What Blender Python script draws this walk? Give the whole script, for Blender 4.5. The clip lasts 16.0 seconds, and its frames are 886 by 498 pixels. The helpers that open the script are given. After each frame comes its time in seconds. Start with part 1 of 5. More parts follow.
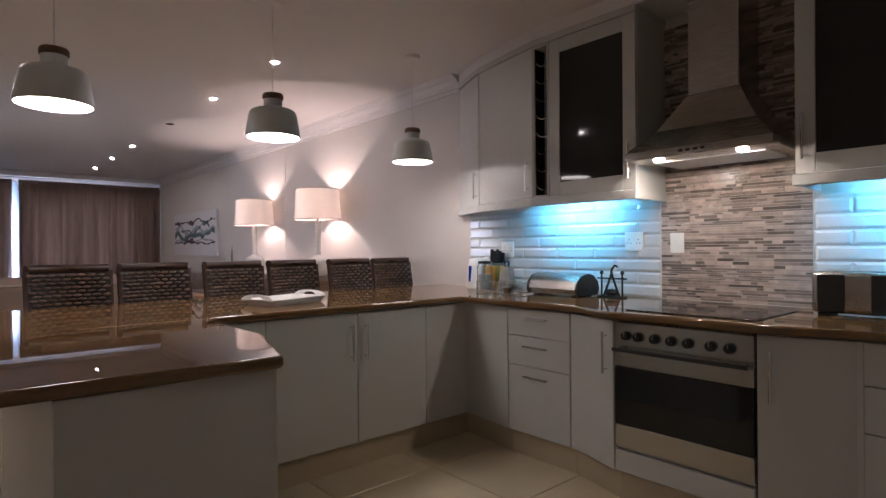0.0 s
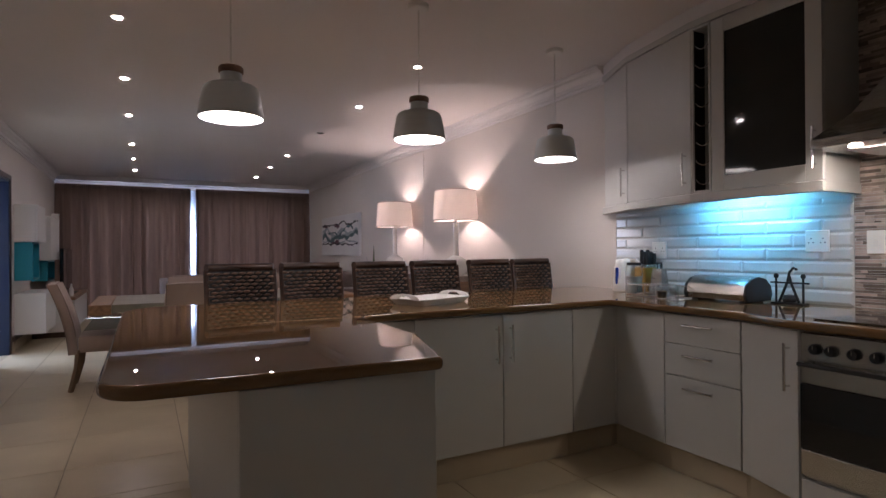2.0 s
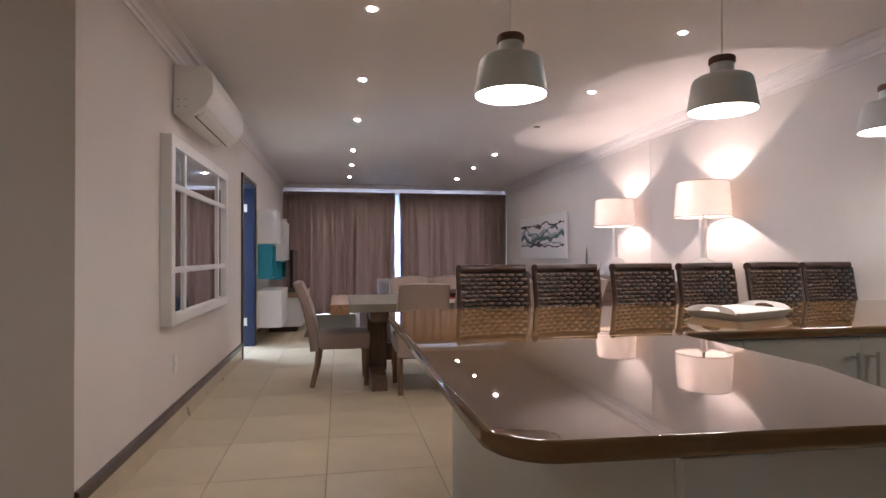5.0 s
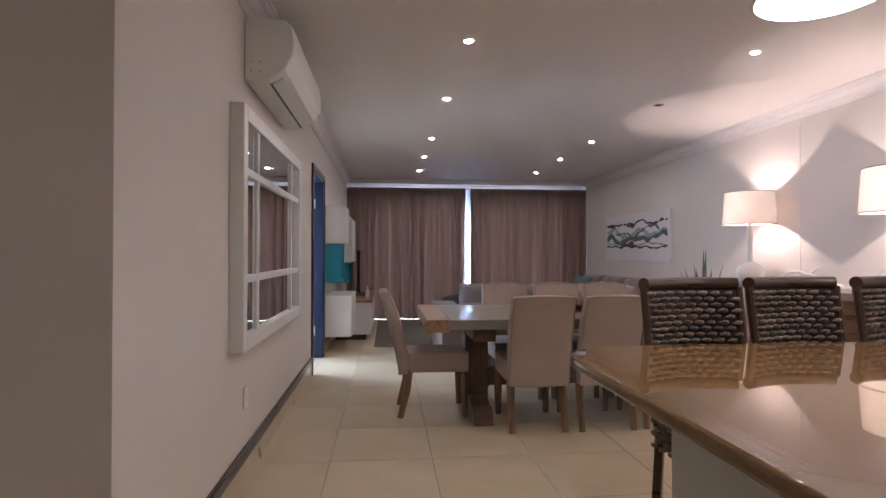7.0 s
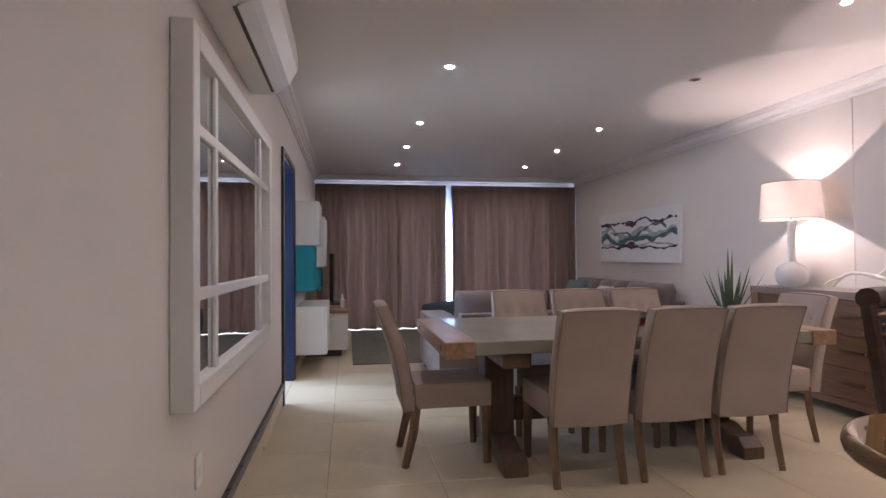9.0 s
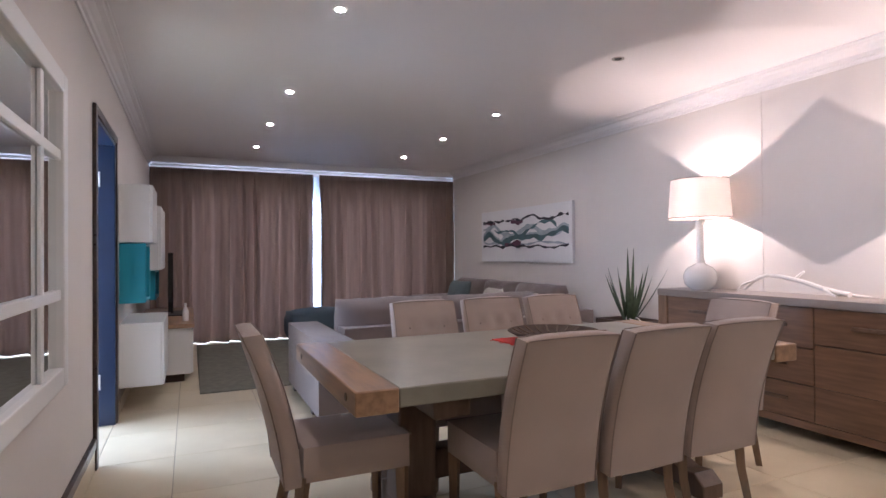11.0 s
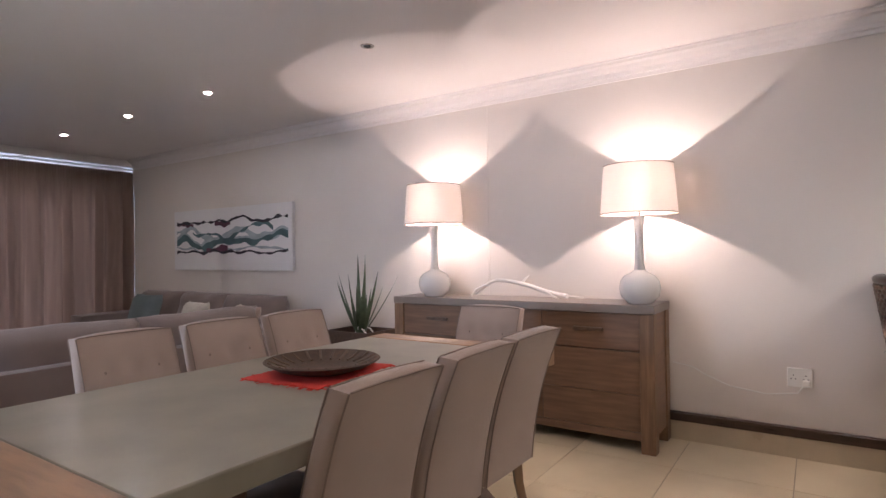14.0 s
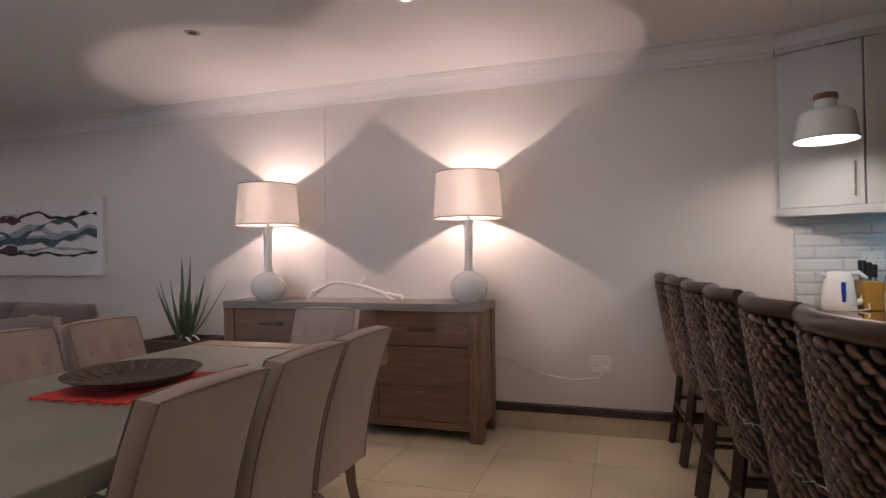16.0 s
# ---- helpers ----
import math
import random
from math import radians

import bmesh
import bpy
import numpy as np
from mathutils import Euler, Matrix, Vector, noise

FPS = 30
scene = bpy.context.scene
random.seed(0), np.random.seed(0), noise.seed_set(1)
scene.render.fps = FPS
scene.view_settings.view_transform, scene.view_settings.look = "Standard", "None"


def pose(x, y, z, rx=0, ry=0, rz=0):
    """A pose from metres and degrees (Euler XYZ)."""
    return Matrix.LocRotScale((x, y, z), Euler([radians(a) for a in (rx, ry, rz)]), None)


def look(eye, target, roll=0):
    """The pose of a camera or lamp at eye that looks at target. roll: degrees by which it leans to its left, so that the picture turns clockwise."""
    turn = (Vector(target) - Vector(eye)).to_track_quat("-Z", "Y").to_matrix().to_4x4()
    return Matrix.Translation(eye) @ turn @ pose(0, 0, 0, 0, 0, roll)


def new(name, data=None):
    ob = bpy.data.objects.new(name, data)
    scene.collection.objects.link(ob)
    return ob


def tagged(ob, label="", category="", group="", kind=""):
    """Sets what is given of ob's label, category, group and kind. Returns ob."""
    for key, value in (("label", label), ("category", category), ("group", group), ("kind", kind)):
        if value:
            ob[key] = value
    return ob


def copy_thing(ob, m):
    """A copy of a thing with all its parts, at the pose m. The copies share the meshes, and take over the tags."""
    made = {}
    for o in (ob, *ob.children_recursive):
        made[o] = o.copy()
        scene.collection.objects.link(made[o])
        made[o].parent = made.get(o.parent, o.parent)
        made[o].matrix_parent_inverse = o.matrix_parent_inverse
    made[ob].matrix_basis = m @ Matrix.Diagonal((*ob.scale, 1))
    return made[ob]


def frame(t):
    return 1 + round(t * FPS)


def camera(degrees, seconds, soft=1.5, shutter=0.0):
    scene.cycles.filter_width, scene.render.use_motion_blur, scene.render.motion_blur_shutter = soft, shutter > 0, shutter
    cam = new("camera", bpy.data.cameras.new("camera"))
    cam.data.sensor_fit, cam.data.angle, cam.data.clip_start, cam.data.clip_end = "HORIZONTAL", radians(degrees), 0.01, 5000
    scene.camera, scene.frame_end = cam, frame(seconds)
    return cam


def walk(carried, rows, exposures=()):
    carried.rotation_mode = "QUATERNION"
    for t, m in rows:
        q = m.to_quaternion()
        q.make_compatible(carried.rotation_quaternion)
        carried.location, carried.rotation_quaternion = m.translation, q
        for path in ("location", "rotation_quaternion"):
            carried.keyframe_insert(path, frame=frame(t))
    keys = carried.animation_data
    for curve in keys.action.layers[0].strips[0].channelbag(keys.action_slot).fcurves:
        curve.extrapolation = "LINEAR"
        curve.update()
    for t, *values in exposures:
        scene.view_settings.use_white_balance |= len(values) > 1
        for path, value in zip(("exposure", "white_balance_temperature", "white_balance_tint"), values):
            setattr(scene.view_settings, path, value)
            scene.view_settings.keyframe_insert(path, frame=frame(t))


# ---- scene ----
cam = camera(77.0, 16.0)
PATH = [
    (0, (0.264, 0.021, 1.201), (1.586, 1.522, 1.2), -0.4),
    (0.5, (0.254, 0.04, 1.201), (1.483, 1.618, 1.202), -0.3),
    (1, (0.251, 0.063, 1.197), (1.389, 1.708, 1.2), -0.4),
    (1.5, (0.247, 0.083, 1.202), (1.292, 1.788, 1.205), -0.4),
    (2, (0.232, 0.132, 1.198), (1.177, 1.895, 1.204), -0.4),
    (2.5, (0.196, 0.197, 1.198), (1.037, 2.012, 1.207), -0.4),
    (3, (0.159, 0.24, 1.196), (0.908, 2.094, 1.205), -0.4),
    (3.5, (0.114, 0.298, 1.194), (0.786, 2.182, 1.204), -0.4),
    (4, (0.039, 0.406, 1.191), (0.629, 2.317, 1.202), -0.4),
    (4.5, (-0.043, 0.542, 1.192), (0.444, 2.482, 1.205), -0.3),
    (5, (-0.095, 0.757, 1.182), (0.272, 2.723, 1.203), -0.2),
    (7.5, (-0.532, 1.964, 1.222), (-0.334, 3.954, 1.241), 0.1),
    (8, (-0.607, 2.202, 1.198), (-0.397, 4.19, 1.226), -0.1),
    (10.5, (-0.673, 3.387, 1.232), (0.031, 5.259, 1.25), -0.4),
    (11, (-0.676, 3.628, 1.239), (0.151, 5.449, 1.256), -0.4),
    (11.5, (-0.663, 3.848, 1.222), (0.275, 5.615, 1.248), -0.3),
    (12, (-0.68, 4.016, 1.235), (0.456, 5.662, 1.261), -0.4),
    (12.5, (-0.666, 4.147, 1.234), (0.636, 5.666, 1.258), -0.4),
    (13, (-0.635, 4.254, 1.24), (0.816, 5.631, 1.265), -0.6),
    (13.5, (-0.621, 4.304, 1.256), (0.95, 5.542, 1.278), -0.6),
    (14, (-0.609, 4.319, 1.266), (1.051, 5.434, 1.286), -0.8),
    (14.5, (-0.592, 4.314, 1.254), (1.14, 5.312, 1.28), -0.7),
    (15, (-0.594, 4.302, 1.251), (1.203, 5.179, 1.278), -0.8),
    (15.5, (-0.598, 4.277, 1.255), (1.255, 5.028, 1.279), -0.8),
    (16, (-0.617, 4.267, 1.256), (1.287, 4.879, 1.28), -0.8),
]
EXPOSURES = [(0, 0.0, 6250, 18), (0.5, -0.15, 6250, 18), (1.0, -0.4, 6250, 19), (2, -0.33, 6250, 19), (2.5, 0.0, 6300, 18), (3, 0.22, 6300, 17), (4, 0.57, 6300, 16), (5, 0.53, 6300, 16), (8, 0.38, 6200, 16), (10.5, 0.5, 5900, 16), (12, 1.02, 6050, 16), (13, 0.85, 6200, 16), (14, 0.46, 6300, 15), (15, 0.04, 6400, 15), (16, -0.23, 6450, 15)]
walk(cam, [(t, look(e, g, r)) for t, e, g, r in PATH], EXPOSURES)

# ---- world and lights ----
world = bpy.data.worlds.new("world")
scene.world = world
world.use_nodes = True
wn = world.node_tree.nodes
sky = wn.new("ShaderNodeTexSky")
sky.sky_type, sky.sun_disc = "NISHITA", False
sky.sun_elevation, sky.sun_rotation = radians(40), radians(200)
world.node_tree.links.new(sky.outputs[0], wn["Background"].inputs[0])
wn["Background"].inputs[1].default_value = 0.12


def lamp(name, kind, m, watts, colour, size=0.1, size_y=None):
    data = bpy.data.lights.new(name, kind)
    data.energy, data.color = watts, colour
    if kind == "AREA":
        data.shape = "RECTANGLE" if size_y else "SQUARE"
        data.size = size
        if size_y:
            data.size_y = size_y
    else:
        data.shadow_soft_size = size
    ob = new(name, data)
    ob.matrix_world = m
    return ob


WARM, CYAN = (1.0, 0.79, 0.69), (0.13, 0.62, 1.0)
lamp("window_daylight", "AREA", look((1.1, 12.36, 1.08), (1.1, 5, 1.08)), 740, (0.52, 0.71, 1.0), 3.9, 1.95)
lamp("side_room_daylight", "AREA", look((-3.3, 8.5, 1.3), (-1.7, 8.05, 0.35)), 240, (0.60, 0.76, 1.0), 2.6, 1.5)
for ly in (6.93, 5.29):
    lamp("table_lamp_bulb", "POINT", pose(3.15, ly, 1.665), 22, WARM, 0.005)
lamp("cabinet_strip_light", "AREA", look((3.24, 2.18, 1.488), (3.40, 2.18, 1.36)), 7.5, CYAN, 0.46, 0.03)
lamp("cabinet_strip_light", "AREA", look((3.24, 0.35, 1.488), (3.40, 0.35, 1.36)), 9.0, CYAN, 0.45, 0.03)

# ---- materials ----


def mat(name, col, rough=0.5, metal=0.0, var=0.06, scale=3.0, bump=0.0, bscale=80.0, stretch=(1, 1, 1), col2=None,
        rand=0.0, island=0.0, coat=0.0, trans=0.0, emit=None, spec=0.5, sheen=0.0, rvar=0.08):
    m = bpy.data.materials.new(name)
    m.use_nodes = True
    nt = m.node_tree
    n, l = nt.nodes, nt.links
    b = n["Principled BSDF"]
    tc, mp = n.new("ShaderNodeTexCoord"), n.new("ShaderNodeMapping")
    mp.inputs["Scale"].default_value = stretch
    l.new(tc.outputs["Object"], mp.inputs[0])
    big = n.new("ShaderNodeTexNoise")
    big.inputs["Scale"].default_value, big.inputs["Detail"].default_value = scale, 4
    l.new(mp.outputs[0], big.inputs["Vector"])
    mix = n.new("ShaderNodeMix")
    mix.data_type = "RGBA"
    lo = tuple(c * (1 - var) for c in col)
    hi = col2 if col2 else tuple(min(1, c * (1 + var)) for c in col)
    mix.inputs[6].default_value, mix.inputs[7].default_value = (*lo, 1), (*hi, 1)
    ramp = n.new("ShaderNodeMapRange")
    ramp.inputs[1].default_value, ramp.inputs[2].default_value = 0.2, 0.8
    ramp.interpolation_type = "SMOOTHSTEP"
    l.new(big.outputs[0], ramp.inputs[0])
    l.new(ramp.outputs[0], mix.inputs[0])
    out = mix.outputs[2]
    if rand or island:
        src = n.new("ShaderNodeObjectInfo") if rand else n.new("ShaderNodeNewGeometry")
        hsv = n.new("ShaderNodeHueSaturation")
        mr = n.new("ShaderNodeMapRange")
        k = rand or island
        mr.inputs[3].default_value, mr.inputs[4].default_value = 1 - k, 1 + k
        l.new(src.outputs["Random" if rand else "Random Per Island"], mr.inputs[0])
        l.new(mr.outputs[0], hsv.inputs["Value"])
        l.new(out, hsv.inputs["Color"])
        out = hsv.outputs[0]
    l.new(out, b.inputs["Base Color"])
    rr = n.new("ShaderNodeMapRange")
    rr.inputs[3].default_value, rr.inputs[4].default_value = max(0.02, rough - rvar), min(1, rough + rvar)
    fine = n.new("ShaderNodeTexNoise")
    fine.inputs["Scale"].default_value, fine.inputs["Detail"].default_value = bscale, 4
    l.new(mp.outputs[0], fine.inputs["Vector"])
    l.new(big.outputs[0], rr.inputs[0])
    l.new(rr.outputs[0], b.inputs["Roughness"])
    b.inputs["Metallic"].default_value = metal
    b.inputs["Specular IOR Level"].default_value = spec
    b.inputs["Coat Weight"].default_value = coat
    b.inputs["Coat Roughness"].default_value = 0.05
    b.inputs["Transmission Weight"].default_value = trans
    b.inputs["Sheen Weight"].default_value = sheen
    if emit:
        b.inputs["Emission Color"].default_value, b.inputs["Emission Strength"].default_value = (*emit[0], 1), emit[1]
    if bump:
        bp = n.new("ShaderNodeBump")
        bp.inputs["Strength"].default_value, bp.inputs["Distance"].default_value = bump, 0.004
        l.new(fine.outputs[0], bp.inputs["Height"])
        l.new(bp.outputs[0], b.inputs["Normal"])
    return m


def translucent(name, col, share, bump=0.1, bscale=300, stretch=(1, 1, 1), var=0.06, scale=3.0):
    m = mat(name, col, 0.9, var=var, scale=scale, bump=bump, bscale=bscale, stretch=stretch, spec=0.1)
    nt = m.node_tree
    tr, ms = nt.nodes.new("ShaderNodeBsdfTranslucent"), nt.nodes.new("ShaderNodeMixShader")
    tr.inputs[0].default_value = (*col, 1)
    ms.inputs[0].default_value = share
    nt.links.new(nt.nodes["Principled BSDF"].outputs[0], ms.inputs[1])
    nt.links.new(tr.outputs[0], ms.inputs[2])
    nt.links.new(ms.outputs[0], nt.nodes["Material Output"].inputs[0])
    return m


WALL = mat("wall_paint", (0.71, 0.66, 0.62), 0.75, var=0.03, scale=1.2, bump=0.08, bscale=160)
CEIL = mat("ceiling_paint", (0.80, 0.77, 0.765), 0.8, var=0.02, scale=0.8, bump=0.04, bscale=120)
WHITE = mat("white_gloss_paint", (0.78, 0.77, 0.75), 0.35, var=0.03, bump=0.02)
PLASTIC = mat("white_plastic", (0.8, 0.79, 0.76), 0.3, var=0.02)
TILE = mat("floor_tile", (0.62, 0.52, 0.355), 0.30, var=0.07, scale=2.2, bump=0.03, bscale=30, rand=0.035, col2=(0.70, 0.61, 0.44))
GROUT = mat("grout", (0.36, 0.30, 0.22), 0.9, bump=0.3)
SKIRT = mat("skirting_tile", (0.55, 0.46, 0.33), 0.3, var=0.1, scale=5)
DARKWOOD = mat("dark_stained_wood", (0.046, 0.023, 0.015), 0.30, var=0.4, scale=6, stretch=(1, 1, 9), bump=0.05)
NAVY = mat("navy_gloss_paint", (0.009, 0.022, 0.065), 0.3, var=0.1, bump=0.03, bscale=40)
GRANITE = mat("brown_granite", (0.156, 0.085, 0.034), 0.02, var=0.05, scale=9, col2=(0.172, 0.097, 0.041), rvar=0.0, spec=0.7)
CABINET = mat("grey_green_cabinet", (0.54, 0.54, 0.52), 0.36, var=0.02, scale=1.5, bump=0.02, bscale=220)
PLINTH = mat("beige_plinth", (0.50, 0.42, 0.30), 0.4, var=0.1)
STEEL = mat("brushed_steel", (0.44, 0.42, 0.39), 0.26, metal=1.0, var=0.06, scale=12, stretch=(40, 1, 40), bump=0.03, bscale=60)
CHROME = mat("chrome", (0.66, 0.65, 0.63), 0.22, metal=1.0, var=0.02)
BLACKGLASS = mat("black_glass", (0.012, 0.012, 0.013), 0.06, var=0.1, rvar=0.02)
BLACK = mat("black_plastic", (0.015, 0.015, 0.016), 0.4, var=0.2)
IRON = mat("black_iron", (0.02, 0.02, 0.022), 0.5, metal=0.4, var=0.2, bump=0.2)
METRO = mat("white_metro_tile", (0.64, 0.65, 0.65), 0.12, var=0.02, rand=0.03, rvar=0.03)
MOSAIC = mat("mosaic_strip", (0.37, 0.30, 0.265), 0.22, var=0.2, scale=18, island=0.66)
LINEN = mat("beige_linen", (0.40, 0.312, 0.268), 0.95, var=0.06, scale=4, bump=0.45, bscale=420, spec=0.15, sheen=0.3)
PIPING = mat("grey_piping", (0.25, 0.19, 0.165), 0.9, var=0.1, bump=0.3, bscale=300)
OAKLEG = mat("oak_leg", (0.20, 0.125, 0.075), 0.5, var=0.25, scale=5, stretch=(8, 8, 1), bump=0.1)
BEAM = mat("oak_beam", (0.32, 0.19, 0.108), 0.36, var=0.3, scale=4, stretch=(8, 1, 8), bump=0.12, bscale=60)
CONCRETE = mat("polished_concrete", (0.265, 0.246, 0.195), 0.28, var=0.16, scale=4.0, rvar=0.0)
TRESTLE = mat("dark_oak", (0.12, 0.075, 0.05), 0.5, var=0.3, scale=5, stretch=(6, 6, 1), bump=0.12)
SBWOOD = mat("walnut_oak", (0.20, 0.115, 0.072), 0.45, var=0.22, scale=3.5, stretch=(1, 1.2, 14), bump=0.08, bscale=70, rand=0.1)
SBPOST = mat("walnut_oak_post", (0.21, 0.125, 0.075), 0.45, var=0.28, scale=3.5, stretch=(12, 12, 1), bump=0.08)
SBTOP = mat("grey_stained_top", (0.25, 0.21, 0.185), 0.35, var=0.1, scale=4, stretch=(6, 1, 6), bump=0.05)
CERAMIC = mat("white_ceramic", (0.82, 0.80, 0.78), 0.18, var=0.02)
SHADE = translucent("lamp_shade_linen", (0.88, 0.84, 0.81), 0.64)
# curtain: vertical streaks in the colour imitate backlight and shade along the folds
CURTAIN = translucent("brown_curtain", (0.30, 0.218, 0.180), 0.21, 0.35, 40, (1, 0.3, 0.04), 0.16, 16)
SHEER = translucent("white_sheer", (0.8, 0.82, 0.86), 0.6)
PENDANT = mat("pendant_enamel", (0.64, 0.67, 0.67), 0.4, var=0.03)
PENDANT_IN = mat("pendant_glow", (0.9, 0.9, 0.88), 0.6, emit=((1.0, 0.92, 0.84), 31.0))
BULB = mat("downlight_glow", (0.9, 0.9, 0.9), 0.5, emit=((1.0, 0.90, 0.84), 560.0))
HOODGLOW = mat("hood_glow", (0.9, 0.9, 0.9), 0.5, emit=((1.0, 0.88, 0.72), 450.0))
CORK = mat("brown_wood_cap", (0.16, 0.085, 0.05), 0.6, var=0.3, scale=20)
SEAGRASS = mat("dark_seagrass", (0.098, 0.052, 0.031), 0.32, var=0.35, scale=30, bump=0.5, bscale=260, island=0.3, col2=(0.185, 0.108, 0.068), spec=0.6)
TEAL = mat("turquoise_laminate", (0.02, 0.28, 0.38), 0.35, var=0.05)
SOFA = mat("taupe_weave", (0.205, 0.163, 0.152), 0.95, var=0.08, scale=5, bump=0.5, bscale=350, spec=0.1, sheen=0.3)
SOFA_TEAL = mat("teal_grey_fabric", (0.15, 0.185, 0.195), 0.95, var=0.1, bump=0.5, bscale=300, spec=0.1)
OTTO = mat("slate_fabric", (0.05, 0.075, 0.095), 0.8, var=0.15, bump=0.4, bscale=250)
RUG = mat("olive_rug", (0.20, 0.19, 0.155), 1.0, var=0.15, scale=14, bump=1.0, bscale=260, spec=0.05)
LEAF = mat("aloe_leaf", (0.062, 0.088, 0.046), 0.45, var=0.3, scale=20)
BASKET = mat("dark_basket", (0.075, 0.045, 0.030), 0.7, var=0.3, scale=40, bump=0.5)
RED = mat("red_cloth", (0.62, 0.045, 0.03), 0.9, var=0.1, scale=10, bump=0.5, bscale=200)
MIRROR = mat("mirror_glass", (0.9, 0.92, 0.92), 0.02, metal=1.0, var=0.0, rvar=0.01)
GLASS = mat("clear_glass", (0.95, 0.97, 0.97), 0.03, trans=1.0, var=0.0, rvar=0.01)
DARKGLASS = mat("smoked_cabinet_glass", (0.03, 0.031, 0.029), 0.05, var=0.1, rvar=0.02, spec=0.25)
ALU = mat("white_aluminium", (0.7, 0.7, 0.7), 0.4, metal=0.2)
KNIFEWOOD = mat("yellow_knife_block", (0.5, 0.27, 0.05), 0.4, var=0.2)
BLUE = mat("blue_window", (0.02, 0.06, 0.35), 0.2)
DRIFT = mat("white_driftwood", (0.74, 0.71, 0.68), 0.6, var=0.06, scale=14, bump=0.3, bscale=50)
CABLE = mat("white_cable", (0.75, 0.74, 0.72), 0.5)
CLEARJAR = mat("jar_contents", (0.35, 0.22, 0.12), 0.5, var=0.4, scale=40)

# ---- building helpers ----


def box(bm, x0, y0, z0, x1, y1, z1, m=None):
    r = bmesh.ops.create_cube(bm, size=1)
    t = Matrix.Translation(((x0 + x1) / 2, (y0 + y1) / 2, (z0 + z1) / 2)) @ Matrix.Diagonal((abs(x1 - x0), abs(y1 - y0), abs(z1 - z0), 1))
    bmesh.ops.transform(bm, matrix=(m @ t) if m else t, verts=r["verts"])
    return r["verts"]


def rbox(x0, y0, z0, x1, y1, z1, r=0.004, seg=2, m=None):
    """One box with rounded edges."""
    bm = bmesh.new()
    box(bm, x0, y0, z0, x1, y1, z1)
    for f in bmesh.ops.bevel(bm, geom=bm.edges[:], offset=r, segments=seg, profile=0.5, affect="EDGES", clamp_overlap=True)["faces"]:
        f.smooth = True
    if m:
        bmesh.ops.transform(bm, matrix=m, verts=bm.verts)
    return bm


def prism(pts, z0, z1, r=0.0, seg=3):
    """A plan outline raised from z0 to z1, with rounded rims."""
    bm = bmesh.new()
    f = bm.faces.new([bm.verts.new((x, y, z0)) for x, y in pts])
    g = bmesh.ops.extrude_face_region(bm, geom=[f])
    bmesh.ops.translate(bm, vec=(0, 0, z1 - z0), verts=[v for v in g["geom"] if isinstance(v, bmesh.types.BMVert)])
    bmesh.ops.recalc_face_normals(bm, faces=bm.faces)
    if r:
        rim = [e for e in bm.edges if abs(e.verts[0].co.z - e.verts[1].co.z) < 1e-6]
        for f in bmesh.ops.bevel(bm, geom=rim, offset=r, segments=seg, profile=0.5, affect="EDGES", clamp_overlap=True)["faces"]:
            f.smooth = True
    return bm


def lathe(profile, n=40, bm=None, at=(0, 0, 0), closed=False):
    """A turned shape from (radius, height) pairs."""
    bm = bm or bmesh.new()
    rings = []
    for r, z in profile:
        if r < 1e-5:
            rings.append([bm.verts.new((at[0], at[1], at[2] + z))])
        else:
            rings.append([bm.verts.new((at[0] + r * math.cos(2 * math.pi * i / n), at[1] + r * math.sin(2 * math.pi * i / n), at[2] + z)) for i in range(n)])
    for a, b in zip(rings, rings[1:] + ([rings[0]] if closed else [])):
        for i in range(n):
            j = (i + 1) % n
            if len(a) == 1 and len(b) == 1:
                continue
            if len(a) == 1:
                bm.faces.new((a[0], b[j], b[i]))
            elif len(b) == 1:
                bm.faces.new((a[i], a[j], b[0]))
            else:
                bm.faces.new((a[i], a[j], b[j], b[i]))
    return bm


def tube(pts, r, n=10, bm=None, r_end=None):
    """A round bar along points, its radius going from r to r_end."""
    bm = bm or bmesh.new()
    pts = [Vector(p) for p in pts]
    rings, up = [], Vector((0, 0, 1))
    for i, p in enumerate(pts):
        d = (pts[min(i + 1, len(pts) - 1)] - pts[max(i - 1, 0)]).normalized()
        a = d.cross(up)
        if a.length < 0.05:
            a = d.cross(Vector((1, 0, 0)))
        a.normalize()
        b = a.cross(d)
        k = i / max(1, len(pts) - 1)
        rad = (r * (1 - k) + r_end * k) if r_end is not None else r
        rings.append([bm.verts.new(p + rad * (math.cos(2 * math.pi * j / n) * a + math.sin(2 * math.pi * j / n) * b)) for j in range(n)])
    for a, b in zip(rings, rings[1:]):
        for j in range(n):
            bm.faces.new((a[j], a[(j + 1) % n], b[(j + 1) % n], b[j]))
    bm.faces.new(rings[0][::-1])
    bm.faces.new(rings[-1])
    return bm


def finish(bm, name, material, smooth=35):
    bmesh.ops.recalc_face_normals(bm, faces=bm.faces)
    if any(f.smooth for f in bm.faces):
        smooth = 0
    me = bpy.data.meshes.new(name)
    bm.to_mesh(me)
    bm.free()
    me.materials.append(material)
    if smooth:
        for p in me.polygons:
            p.use_smooth = True
        me.set_sharp_from_angle(angle=radians(smooth))
    return me


def part(name, bm, material, parent, label="", smooth=35):
    ob = new(name, finish(bm, name, material, smooth))
    ob.parent = parent
    if label:
        tagged(ob, label)
    return ob


def solid(name, bm, material, label, category, group="", kind="", smooth=35):
    return tagged(new(name, finish(bm, name, material, smooth)), label, category, group, kind)


